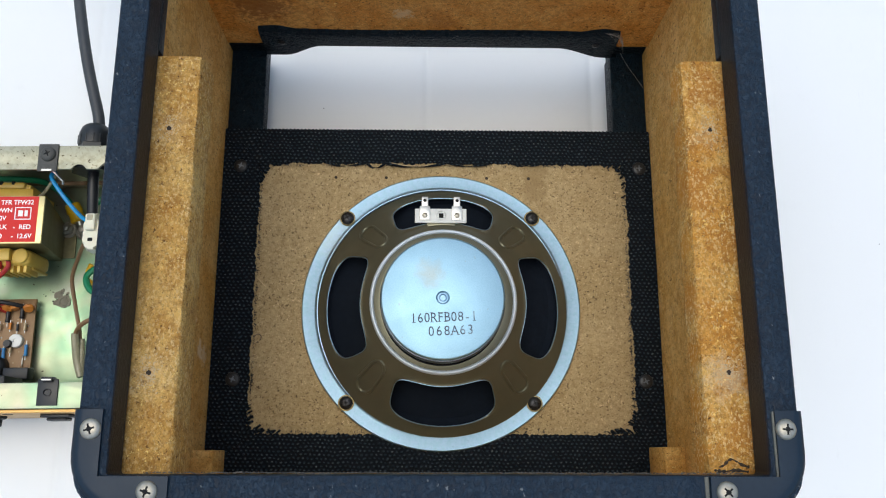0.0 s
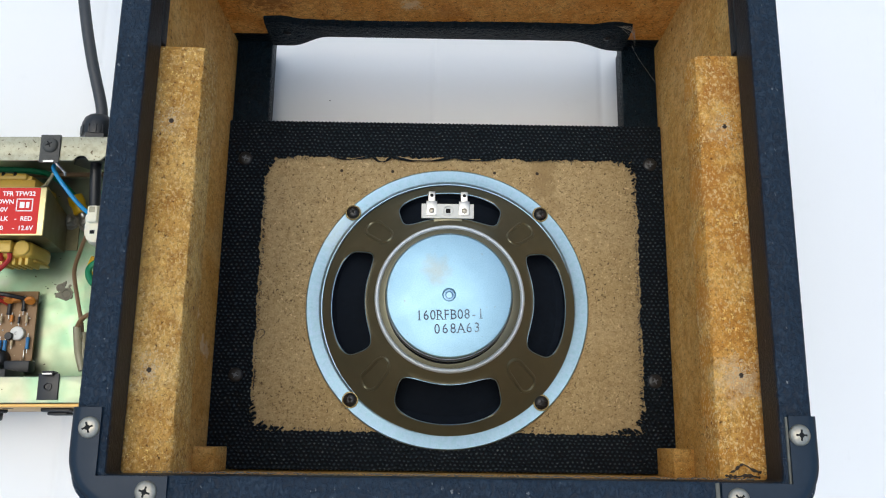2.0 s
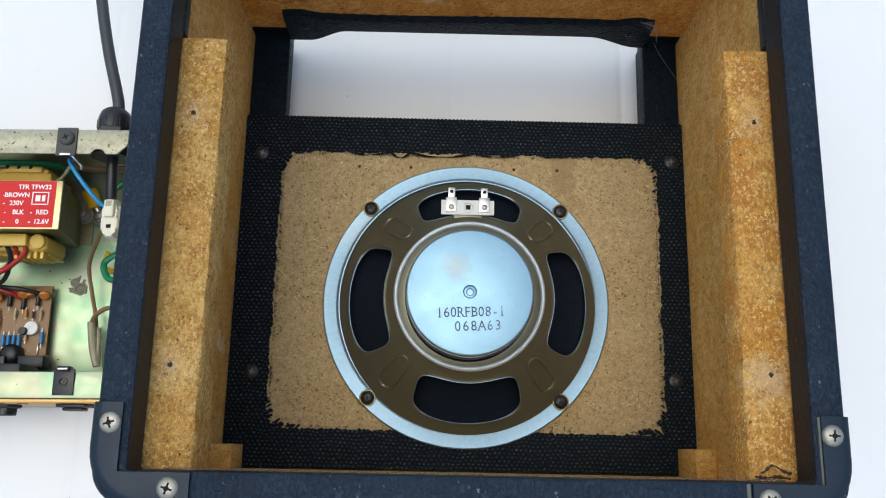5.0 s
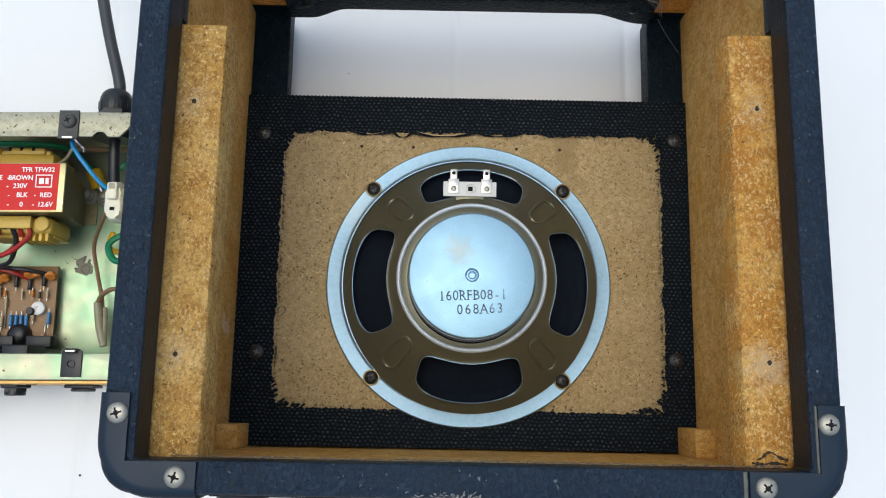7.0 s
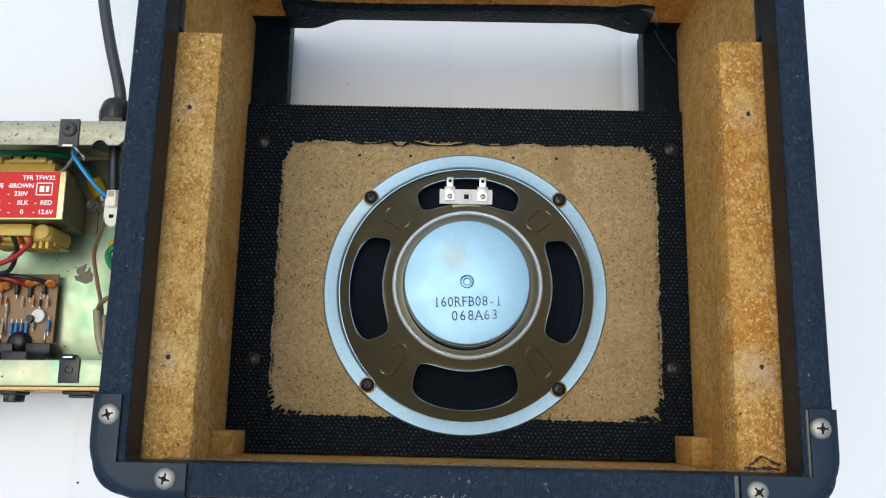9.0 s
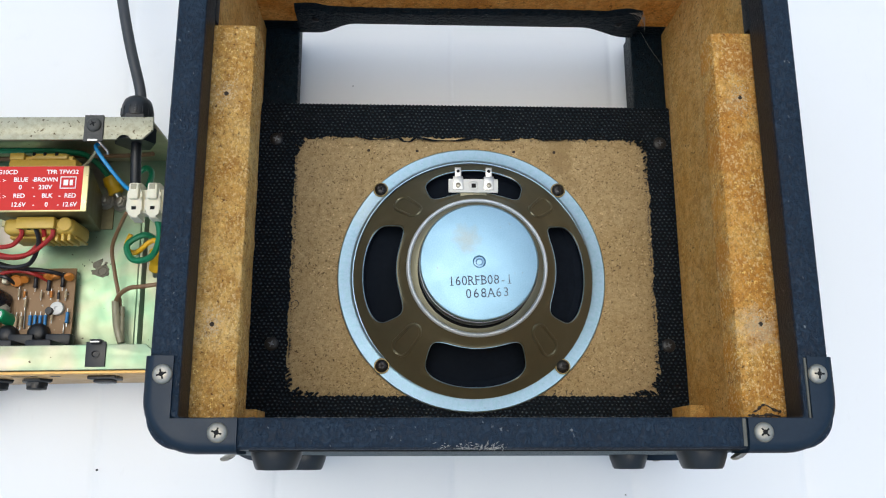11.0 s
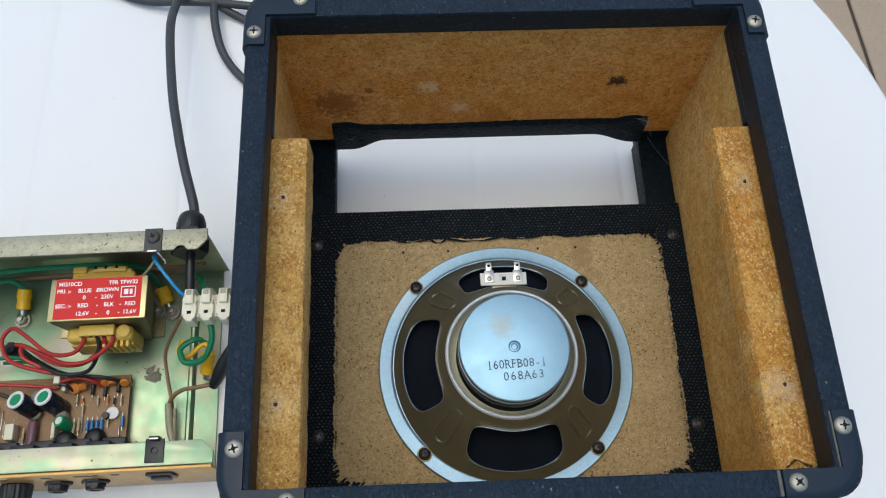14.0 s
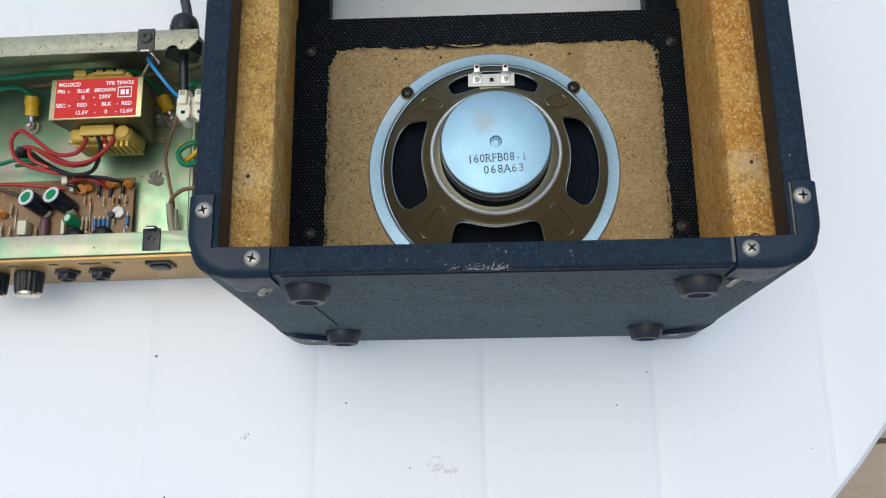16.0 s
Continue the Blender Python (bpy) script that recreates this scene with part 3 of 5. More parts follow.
part("side_panel", box(X0 + 0.003, WX0, Y0 + 0.0095, Y1 - 0.0090, 0.004, H - 0.0172), WOOD_SIDE, cab, "bare ochre chipboard panel")
part("side_panel", box(WX1, X1 - 0.003, Y0 + 0.0095, Y1 - 0.0090, 0.004, H - 0.0172), WOOD_SIDE, cab, "bare ochre chipboard panel")
part("bottom_panel", box(WX0, WX1, Y0 + 0.003, WY0, 0.004, H - 0.0172), WOOD_SIDE, cab, "bare ochre chipboard panel")
bm = box(WX0, WX1, WY1, Y1 - 0.003, 0.0425, H - 0.0172)
part("top_panel", bm, WOOD_TOP, cab, "brown water-stained chipboard panel")


def batten(x0, x1):
    """A rough fixing strip with softened, crumbling edges."""
    bm = bmesh.new()
    n = 60
    rings = []
    for i in range(n + 1):
        y = WY0 + (0.093 - WY0) * i / n
        j = lambda k: 0.0006 * noise.noise((y * 160, k * 3.1, x0 * 50))
        e = 0.004 if i in (0, n) else 0.0
        r = 0.0026 if x0 < 0 else 0.0036 + 0.0012 * noise.noise((y * 45, 1.0, 4.0))
        pts = [(x0, 0.151), (x0, 0.1725), (x0 + r * 0.3, 0.1728)] if x0 < 0 else [(x0 - 0.0004 + j(1), 0.1575), (x0 + j(2), 0.1728 - r), (x0 + r * 0.3 + j(3), 0.1728 - r * 0.3), (x0 + r + j(4), 0.1728)]
        pts += [(x1 - r + j(5), 0.1728), (x1 - r * 0.3 + j(6), 0.1728 - r * 0.3), (x1 + j(7), 0.1728 - r), (x1 + j(8), 0.151)] if x0 < 0 else [(x1 - r * 0.3, 0.1728), (x1, 0.1725), (x1, 0.1575)]
        rings.append([(x, y, z - e * 0.15 * (z > 0.165)) for x, z in pts])
    return loft(rings)


def splinters(cx, cy, z, count, spread, seed):
    """Fine torn flecks round a screw hole, thickest beside it."""
    r = random.Random(seed)
    bm = bmesh.new()
    for i in range(count):
        a, d = r.uniform(0, 6.283), spread * abs(r.gauss(0, 0.42)) + 0.0013
        x, y = cx + d * math.cos(a) * 0.75, cy + d * math.sin(a) * 1.2
        if abs(x - cx) > 0.0070:
            continue
        l, w = r.uniform(0.00018, 0.0006), r.uniform(0.00009, 0.0002)
        box(-l, l, -w, w, -0.0001, 0.0002, bm=bm, m=pose(x, y, z + 0.00004 * (i % 5), r.uniform(-14, 14), r.uniform(-14, 14), r.uniform(0, 180)))
    return bm


for x0, x1, hx, holes, seed in ((WX0, -0.1115, -0.1238, ((0.0575, 140), (-0.0514, 190)), 3), (0.1085, WX1, 0.1203, ((0.0590, 150), (-0.0505, 200)), 5)):
    strip = part("batten", batten(x0, x1), WOOD_BATTEN if x0 < 0 else WOOD_BATTEN_STAINED, cab, "rough amber chipboard fixing strip" if x0 < 0 else "rough chipboard fixing strip with rusty water stains")
    for k, (hy, count) in enumerate(holes):
        bm = lathe([(0.0010, 0.0), (0.0011, 0.0002), (0.0009, 0.0003), (0.0007, 0.00015), (0, 0.0001)], pose(hx, hy, 0.1728), 14)
        part("screw_hole", bm, KNOT, strip)
        part("torn_fibre", splinters(hx, hy, 0.1729, int(count * 0.55), 0.010, seed * 10 + k), FIBRE, strip, "pale splinters round the screw hole", False)

part("residue", tube([(0.1130, -0.0893, 0.1732), (0.1150, -0.0886, 0.1734), (0.1166, -0.0870, 0.1735), (0.1182, -0.0862, 0.1736), (0.1200, -0.0868, 0.1735), (0.1226, -0.0884, 0.1734), (0.1255, -0.0892, 0.1732)], lambda t: 0.0002 + 0.0006 * abs(math.sin(17 * t) * math.sin(5 * t)), 6, 5), KNOT, cab, "dried black glue residue")
part("residue", tube([(0.1110, -0.0905, 0.1731), (0.1150, -0.0910, 0.1733), (0.1200, -0.0905, 0.1733), (0.1250, -0.0912, 0.1732)], lambda t: 0.0002 + 0.0008 * abs(math.sin(23 * t) * math.sin(7 * t)), 6, 5), KNOT, cab, "dried black glue residue")

# the covering reaches further down beyond the battens
for x0, x1 in ((WX0 - 0.0005, IX0 + 0.0004), (IX1 - 0.0004, WX1 + 0.0005)):
    part("vinyl_flap", box(x0, x1, 0.0945, IY1 + 0.0005, H - 0.0232, H - 0.0160, 0.0006), LIP, cab, "black vinyl edge cut off at the batten")

# corner blocks against the bottom panel
part("corner_block", box(WX0, -0.1222, WY0, -0.0825, 0.0345, 0.062, 0.0007), WOOD_SIDE, cab)
part("corner_block", box(0.1200, WX1, WY0, -0.0805, 0.0345, 0.068, 0.0007), WOOD_SIDE, cab)

# posts and the vinyl-wrapped edge of the control slot
for x0, x1 in ((WX0, -0.1116), (0.1095, WX1)):
    part("slot_post", box(x0, x1, 0.1135, Y1 - 0.0035, 0.0170, 0.0300, 0.0012), VINYL_IN, cab, "black vinyl wrapped post")
    # Added block behind the post: closes the corner slit that leaked light.
    part("post_end", box(x0 - 0.004 if x0 < 0 else x0, x1 if x0 < 0 else x1 + 0.004, 0.1681, Y1 - 0.0036, 0.0240, 0.0424), VINYL_IN, cab, "black vinyl wrapped post")


def slot_edge():
    n, low, high = 64, [], []
    for i in range(n + 1):
        x = -0.1110 + 0.2205 * i / n
        a = min(1.0, max(0.0, (abs(x + 0.001) - 0.074) / (0.032 if x > 0 else 0.024)))
        a = a * a * (3 - 2 * a)
        tip = max(0.0, (abs(x + 0.001) - 0.088) / 0.019)
        low.append((x, 0.0425 - 0.0125 * a))
        high.append((x, 0.0618 + 0.0010 * noise.noise((x * 220, 0, 0)) + 0.0008 * math.sin(x * 37) + 0.0036 * math.sin(math.pi * min(1.0, tip * 0.72))))
    bm = bmesh.new()
    rows = []
    for (x, zl), (_, zh) in zip(low, high):
        rows.append([bm.verts.new(p) for p in ((x, WY1 + 0.001, zh), (x, WY1 - 0.0018, zh - 0.0004), (x, WY1 - 0.003, zh - 0.003), (x, WY1 - 0.0032, zl + 0.003), (x, WY1 - 0.001, zl), (x, Y1 - 0.001, zl - 0.0002))])
    for a, b in zip(rows, rows[1:]):
        for k in range(5):
            bm.faces.new((a[k], b[k], b[k + 1], a[k + 1]))
    return bm


for x0, x1 in ((WX0, -0.1150), (0.1120, WX1)):
    part("post_base", box(x0, x1, 0.1135, Y1 - 0.0035, 0.003, 0.0170), VINYL_IN, cab, "black vinyl wrapped post")
strip = part("slot_edge", slot_edge(), VINYL_IN, cab, "black vinyl folded over the slot edge")
for x in (-0.099, 0.0965):
    part("tack", lathe([(0.0022, 0), (0.0022, 0.0006), (0.0012, 0.0011), (0, 0.0012)], pose(x, WY1 - 0.0032, 0.050, 90), 16), BLACK_STEEL, strip)

# cobweb strands in the corner of the slot
bm = tube([(0.1135, 0.1630, 0.042), (0.1190, 0.1560, 0.0375), (0.1250, 0.1485, 0.035), (0.1305, 0.1415, 0.033)], 0.00008, 5, 4)
for k in range(9):
    a = k / 8
    tube([(0.0995 + 0.0085 * a, 0.1636, 0.0655 + 0.0015 * a), (0.1060 + 0.0052 * a, 0.1628 - 0.0010 * a, 0.0640 - 0.0040 * a), (0.1120 + 0.0015 * a, 0.1640 - 0.0050 * a, 0.0590 - 0.0100 * a)], 0.00008, 4, 4, bm)
for k in range(3):
    tube([(0.1015 + 0.0030 * k, 0.1634, 0.0652 - 0.0012 * k), (0.1065 + 0.0022 * k, 0.1622, 0.0600 - 0.0020 * k), (0.1100 + 0.0012 * k, 0.1608, 0.0560 - 0.0030 * k)], 0.00006, 4, 4, bm)
part("cobweb", bm, THREAD, cab, "fine pale cobweb strands")

def fluffy_line(x0, x1, y, z, seed):
    r = random.Random(seed)
    bm = bmesh.new()
    x = x0
    while x < x1:
        x += r.uniform(0.0002, 0.0012)
        l, w = r.uniform(0.0003, 0.0010), r.uniform(0.00012, 0.0004)
        bmesh.ops.create_icosphere(bm, subdivisions=1, radius=1.0, matrix=Matrix.LocRotScale((x, y + r.uniform(-0.0002, 0.0003), z), Euler((r.random(), 0, r.uniform(-0.4, 0.4))), (l, w, w * 0.7)))
    return bm


part("fluff", fluffy_line(-0.122, 0.121, IY0 + 0.0004, H - 0.0168, 4), FLUFF, cab, "grey fluff along the cut vinyl edge")["kind"] = "stuff"
# Thin pale boxes stand in for the guard's lit inner edges.
part("adhesive_strip", box(IX1 + 0.0017, IX1 + 0.0026, IY0 - 0.001, IY0 + 0.0245, H - 0.0004, H + 0.0009, 0.0002), LIT_EDGE, cab, "grey strip standing for the lit edge of the corner guard")


part("adhesive_strip", box(X1 - 0.0398, X1 - 0.0383, Y0 + 0.0012, IY0 - 0.0006, H - 0.0003, H + 0.0006, 0.0002), LIT_EDGE, cab, "grey strip standing for the lit edge of the corner guard")


def corner_guard(sx, sy, front=False):
    """A moulded corner: side walls, rounded top edge and an L-shaped flange, set 1.6 mm proud."""
    cx, cy = (X0 if sx < 0 else X1), (Y0 + (lean(0.0) if front else 0.0) if sy < 0 else Y1)
    t, rr, leg, edge = 0.0028 if front else 0.0016, 0.021, 0.0378, 0.005
    wx = (IX0 - X0 if sx < 0 else X1 - IX1) - 0.0026
    wy = (IY0 - Y0 if sy < 0 else Y1 - IY1) - 0.0005
    path = [(leg, 0.0)] + [(rr - rr * math.cos(radians(a)), rr - rr * math.sin(radians(a))) for a in range(90, -1, -9)] + [(0.0, leg)]
    inn = [(leg, wy)] + [(wx + 0.001, wy) if a > 45 else ((wx, wy) if a == 45 else (wx, wy + 0.001)) for a in range(90, -1, -9)] + [(wx, leg)]
    top = 0.0018
    prof = [(0, -0.030), (0, top - edge)] + [(edge * (1 - math.cos(radians(a))), top - edge + edge * math.sin(radians(a))) for a in (20, 40, 60, 75, 90)] + [("in", top), ("in", -0.004), ("in", -0.0041)]
    rings = []
    for d, z in prof:
        row = []
        for k, ((px, py), (qx, qy)) in enumerate(zip(path, inn)):
            if d == "in":
                x, y = qx, qy
            else:
                a = 90 if k == 0 else (0 if k == len(path) - 1 else 90 - 9 * (k - 1))
                x = px - t * math.cos(radians(a)) + d * math.cos(radians(a))
                y = py - t * math.sin(radians(a)) + d * math.sin(radians(a))
            zz = z
            if z == -0.030:
                far = max(px, py) / leg
                zz = -0.034 + 0.014 * max(0.0, far - 0.4) / 0.6
            row.append((cx - sx * x, cy - sy * y, (0.0020 - zz) if front else (H + zz)))
        rings.append(row)
    # inner return, so that the moulding has thickness at its ends
    back = [[(p[0] + sx * -0.0030 * (abs(p[0] - cx) < 0.02), p[1] + sy * -0.0030 * (abs(p[1] - cy) < 0.02), p[2]) for p in rings[0]]]
    bm = loft(back + rings, closed=False, cap=False)
    for row_ends in (0, -1):
        vs = [bm.verts.new(r[row_ends]) for r in back + rings]
        bm.faces.new(vs)
    bmesh.ops.remove_doubles(bm, verts=bm.verts[:], dist=1e-6)
    return bm


spots = {(-1, -1): ((-0.1375, -0.0750), (-0.1140, -0.0983)), (1, -1): ((0.1336, -0.0746), (0.1086, -0.0984)), (-1, 1): ((-0.1388, 0.1466), (-0.1145, 0.1678)), (1, 1): ((0.1339, 0.1462), (0.1090, 0.1678))}
for (sx, sy), pair in spots.items():
    g = part("corner_guard", corner_guard(sx, sy), GUARD, cab, "smooth navy plastic corner guard")
    for k, (x, y) in enumerate(pair):
        m = pose(x, y, H + 0.0016, rng.uniform(-2, 2), rng.uniform(-2, 2), rng.uniform(0, 90))
        screw(g, m, 0.0041, 0.0022, STEEL, "bright cross-head screw")
        part("cross_recess", cross_slot(0.0048, 0.0022, m), DARK, g)
    if sy < 0:
        m = pose(-0.115 if sx < 0 else 0.1085, Y0 - 0.0016, 0.165, 90, 0, 30)
        screw(g, m, 0.0042, 0.002)
        part("cross_recess", cross_slot(0.0042, 0.002, m), DARK, g)
for sx in (-1, 1):
    g = part("corner_guard", corner_guard(sx, -1, True), GUARD, cab, "smooth navy plastic corner guard")
    m = pose(-0.117 if sx < 0 else 0.113, Y0 + lean(0.0235) - 0.0016, 0.0235, 90, 0, 10)
    screw(g, m, 0.0042, 0.002)

for x, z in ((-0.0945, 0.164), (0.0922, 0.164), (-0.0965, 0.037), (0.0915, 0.037)):
    bm = lathe([(0.0110, 0.0), (0.0110, 0.0018), (0.0106, 0.0034), (0.0092, 0.0074), (0.0084, 0.0085), (0.0058, 0.0087), (0.0051, 0.0079), (0.0048, 0.004), (0, 0.004)], pose(x, Y0 + lean(z) + 0.0005, z, 90), 40)
    part("rubber_foot", bm, RUBBER, cab, "dusty black rubber foot")

# vinyl seam across the bottom panel and scraped edge
part("fold_line", tube([(X0 + 0.042, Y0 - 0.0001, H - 0.0042), (0.0, Y0 - 0.0002, H - 0.0044), (X1 - 0.040, Y0 - 0.0001, H - 0.0042)], 0.00045, 6, 6), DARK, cab)
part("seam", tube([(-0.104, Y0 + lean(H - 0.024) - 0.0003, H - 0.024), (-0.100, Y0 + lean(0.12) - 0.0003, 0.12), (-0.096, Y0 + lean(0.06) - 0.0003, 0.06)], 0.0004, 6, 4), DARK, cab)
bm = bmesh.new()
for i in range(120):
    x = rng.choice((-0.024, -0.016, -0.011, -0.007, -0.004, -0.001)) + rng.gauss(0, 0.0018)
    l, deep = rng.uniform(0.0002, 0.0008), rng.random() ** 2.2
    box(-l, l, -0.00006, 0.00006, -0.00006, 0.00006, bm=bm, m=pose(x, Y0 + 0.0003 + 0.0026 * deep, H - 0.0010 + 0.0012 * deep ** 0.5, 30, 0, rng.gauss(52 if x > -0.009 else 0, 20)))
part("scrape", bm, THREAD, cab, "pale scrape along the edge", False)

# ---- baffle with its torn grille cloth ----
BX0, BX1, BY0, BY1 = -0.1338, 0.1308, -0.0945, 0.1125
baffle = part("baffle", box(BX0, BX1, BY0, BY1, 0.020, BZ, 0.0006), WOOD_BAFFLE, cab, "tan chipboard baffle board")


def torn_cloth():
    cx0, cx1, cy0, cy1 = -0.111, 0.1145, -0.0735, 0.0905
    bm = bmesh.new()
    rows, step = [], 0.0006

    def rag(u, side):
        return (0.0010 * noise.noise((u * 90, side * 7.7, 0)) + 0.0011 * noise.noise((u * 420, side * 3.3, 2)) + 0.0008 * noise.noise((u * 1300, side, 5)))

    sides = [((cx0, cy1), (cx1, cy1), (BX0, BY1), (BX1, BY1), (0, -1)), ((cx1, cy1), (cx1, cy0), (BX1, BY1), (BX1, BY0), (-1, 0)), ((cx1, cy0), (cx0, cy0), (BX1, BY0), (BX0, BY0), (0, 1)), ((cx0, cy0), (cx0, cy1), (BX0, BY0), (BX0, BY1), (1, 0))]
    for s, (a, b, c, d, nrm) in enumerate(sides):
        length = math.dist(a, b)
        n = int(length / step)
        for i in range(n):
            u = i / n
            e = rag(u * length, s + 1)
            # frayed tufts near the corners and a few along the edge
            near = max(0.0, 1 - min(u, 1 - u) * length / 0.012)
            tuft = max(0.0, noise.noise((u * length * 380, s * 11.0, 9)) - 0.05) + 0.5 * max(0.0, noise.noise((u * length * 1100, s * 5.0, 3)))
            e += 0.0036 * tuft * (0.35 + 2.2 * near)
            ix, iy = a[0] + (b[0] - a[0]) * u + nrm[0] * e, a[1] + (b[1] - a[1]) * u + nrm[1] * e
            ox, oy = c[0] + (d[0] - c[0]) * u, c[1] + (d[1] - c[1]) * u
            wob = 0.00035 * math.sin((ox + oy) * 2 * math.pi / 0.0023)
            lift = 0.0012 + 0.0005 * noise.noise((ix * 120, iy * 120, 1))
            rows.append([(ox, oy + wob, 0.022), (ox, oy + wob, BZ + 0.0012), (ox + (ix - ox) * 0.5, oy + (iy - oy) * 0.5, BZ + 0.0014), (ix, iy, BZ + lift), (ix, iy, BZ - 0.0005)])
    vs = [[bm.verts.new(p) for p in r] for r in rows]
    for i in range(len(vs)):
        p, q = vs[i], vs[(i + 1) % len(vs)]
        for k in range(4):
            bm.faces.new((p[k], q[k], q[k + 1], p[k + 1]))
    return bm


cloth = part("grille_cloth", torn_cloth(), CLOTH, baffle, "torn black woven grille cloth")
fray = bmesh.new()
for i in range(420):
    side = rng.choice((0, 1, 1, 1, 2, 3, 3, 3))
    u = rng.random()
    x, y, a = ((-0.111 + 0.2255 * u, 0.0895, -90), (0.1135, -0.0735 + 0.164 * u, 180), (-0.111 + 0.2255 * u, -0.0725, 90), (-0.110, -0.0735 + 0.164 * u, 0))[side]
    a = radians(a + rng.uniform(-70, 70))
    l = rng.uniform(0.0005, 0.0021)
    b = a + rng.uniform(-0.9, 0.9)
    tube([(x, y, BZ + 0.0006), (x + l * 0.5 * math.cos(a), y + l * 0.5 * math.sin(a), BZ + 0.0007), (x + l * math.cos(b), y + l * math.sin(b), BZ + 0.0004)], rng.uniform(0.00010, 0.00024), 4, 2, fray)
part("frayed_edge", fray, BLACK, baffle, "frayed black fibres")["kind"] = "stuff"
tufts = bmesh.new()
for cx, cy, ax, ay, count in ((-0.110, -0.072, 1, 1, 30), (0.113, -0.072, -1, 1, 34), (-0.110, 0.0895, 1, -1, 26), (0.113, 0.0895, -1, -1, 20)):
    for i in range(count):
        d = abs(rng.gauss(0, 0.008))
        x, y = (cx + ax * d, cy) if rng.random() < 0.5 else (cx, cy + ay * d)
        l = rng.uniform(0.001, 0.0054) * max(0.3, 1 - d / 0.018)
        a = math.atan2(ay, ax) + rng.uniform(-0.8, 0.8)
        tube([(x - 0.001 * ax, y - 0.001 * ay, BZ + 0.0009), (x + l * 0.5 * math.cos(a), y + l * 0.5 * math.sin(a), BZ + 0.0011), (x + l * math.cos(a + rng.uniform(-0.5, 0.5)), y + l * math.sin(a), BZ + 0.0005)], rng.uniform(0.0003, 0.0008), 5, 2, tufts)
part("ragged_corner", tufts, CLOTH, baffle, "ragged tufts of torn black cloth")["kind"] = "stuff"
part("scratch", tube([(-0.1096, 0.0180, BZ + 0.0001), (-0.1070, 0.0153, BZ + 0.0002), (-0.1042, 0.0126, BZ + 0.0001)], 0.0002, 5, 3), FIBRE, baffle, "pale scratch in the board")
part("loose_thread", tube([(-0.110, -0.0175, BZ + 0.0006), (-0.1065, -0.0160, BZ + 0.001), (-0.1050, -0.0185, BZ + 0.001), (-0.1078, -0.0210, BZ + 0.0006)], 0.0002, 5, 5), BLACK, baffle)
part("loose_thread", tube([(-0.030, 0.0905, BZ + 0.0012), (-0.020, 0.0888, BZ + 0.0016), (-0.006, 0.0889, BZ + 0.0016), (0.002, 0.0905, BZ + 0.0012)], 0.0003, 5, 6), FIBRE, baffle, "pale frayed thread")

for k, (x0, x1, sag) in enumerate(((-0.072, -0.046, 0.0022), (-0.046, -0.034, 0.0034), (-0.036, 0.004, 0.0026), (0.004, 0.030, 0.0018), (0.044, 0.062, 0.0014))):
    pts = [(x0 + (x1 - x0) * i / 6, 0.0905 - sag * math.sin(math.pi * i / 6) + 0.0006 * noise.noise((i * 1.7, k * 3.0, 4.0)), BZ + 0.0016 + 0.0004 * (i % 2)) for i in range(7)]
    part("torn_strand", tube(pts, lambda t: 0.0005 + 0.0003 * math.sin(9 * t), 6, 4), CLOTH, baffle, "torn strand of black cloth")
for x, y in ((-0.123, 0.0880), (0.1232, 0.0880), (-0.1203, -0.0425), (0.1205, -0.0430)):
    m = pose(x, y, BZ + 0.0012, 0, 0, rng.uniform(0, 90))
    part("screw", screw_head(0.0042, 0.0013, m), BLACK, baffle, "dull black cross-head screw")
    # Grey steel instead of dark: stands in for glints in the recess.
    part("cross_recess", cross_slot(0.0042, 0.0013, m), PLATE, baffle)
for x, y in ((-0.0645, 0.0815), (-0.0335, 0.0815), (0.0285, 0.0815), (0.0545, 0.0815)):
    part("pilot_hole", lathe([(0.0010, 0), (0.0009, 0.0002), (0.0006, 0.00015), (0, 0.0001)], pose(x, y, BZ), 9), KNOT, baffle)

# ---- loudspeaker ----
spk = thing("loudspeaker", "round zinc-plated loudspeaker screwed to the baffle, seen from behind", "loudspeaker", (0, 0, BZ))
part("flange", lathe([(0.0720, 0.0337), (0.0820, 0.0337), (0.0826, 0.0345), (0.0825, 0.0358), (0.0819, 0.0363), (0.0752, 0.0364), (0.0742, 0.0366), (0.0734, 0.0374), (0.0728, 0.0374), (0.0728, 0.0340)], pose(0.0006, -0.0006, 0), 128, cap=False), ZINC, spk, "bright zinc mounting ring")


def basket_z(r):
    """Height of the pressed steel basket at radius r."""
    pts = ((0.0330, 0.0690), (0.0405, 0.0690), (0.0418, 0.0676), (0.0500, 0.0598), (0.0580, 0.0516), (0.0650, 0.0447), (0.0705, 0.0398), (0.0735, 0.0370))
    if r <= pts[0][0]:
        return pts[0][1]
    for (r0, z0), (r1, z1) in zip(pts, pts[1:]):
        if r <= r1:
            return z0 + (z1 - z0) * (r - r0) / (r1 - r0)
    return pts[-1][1]


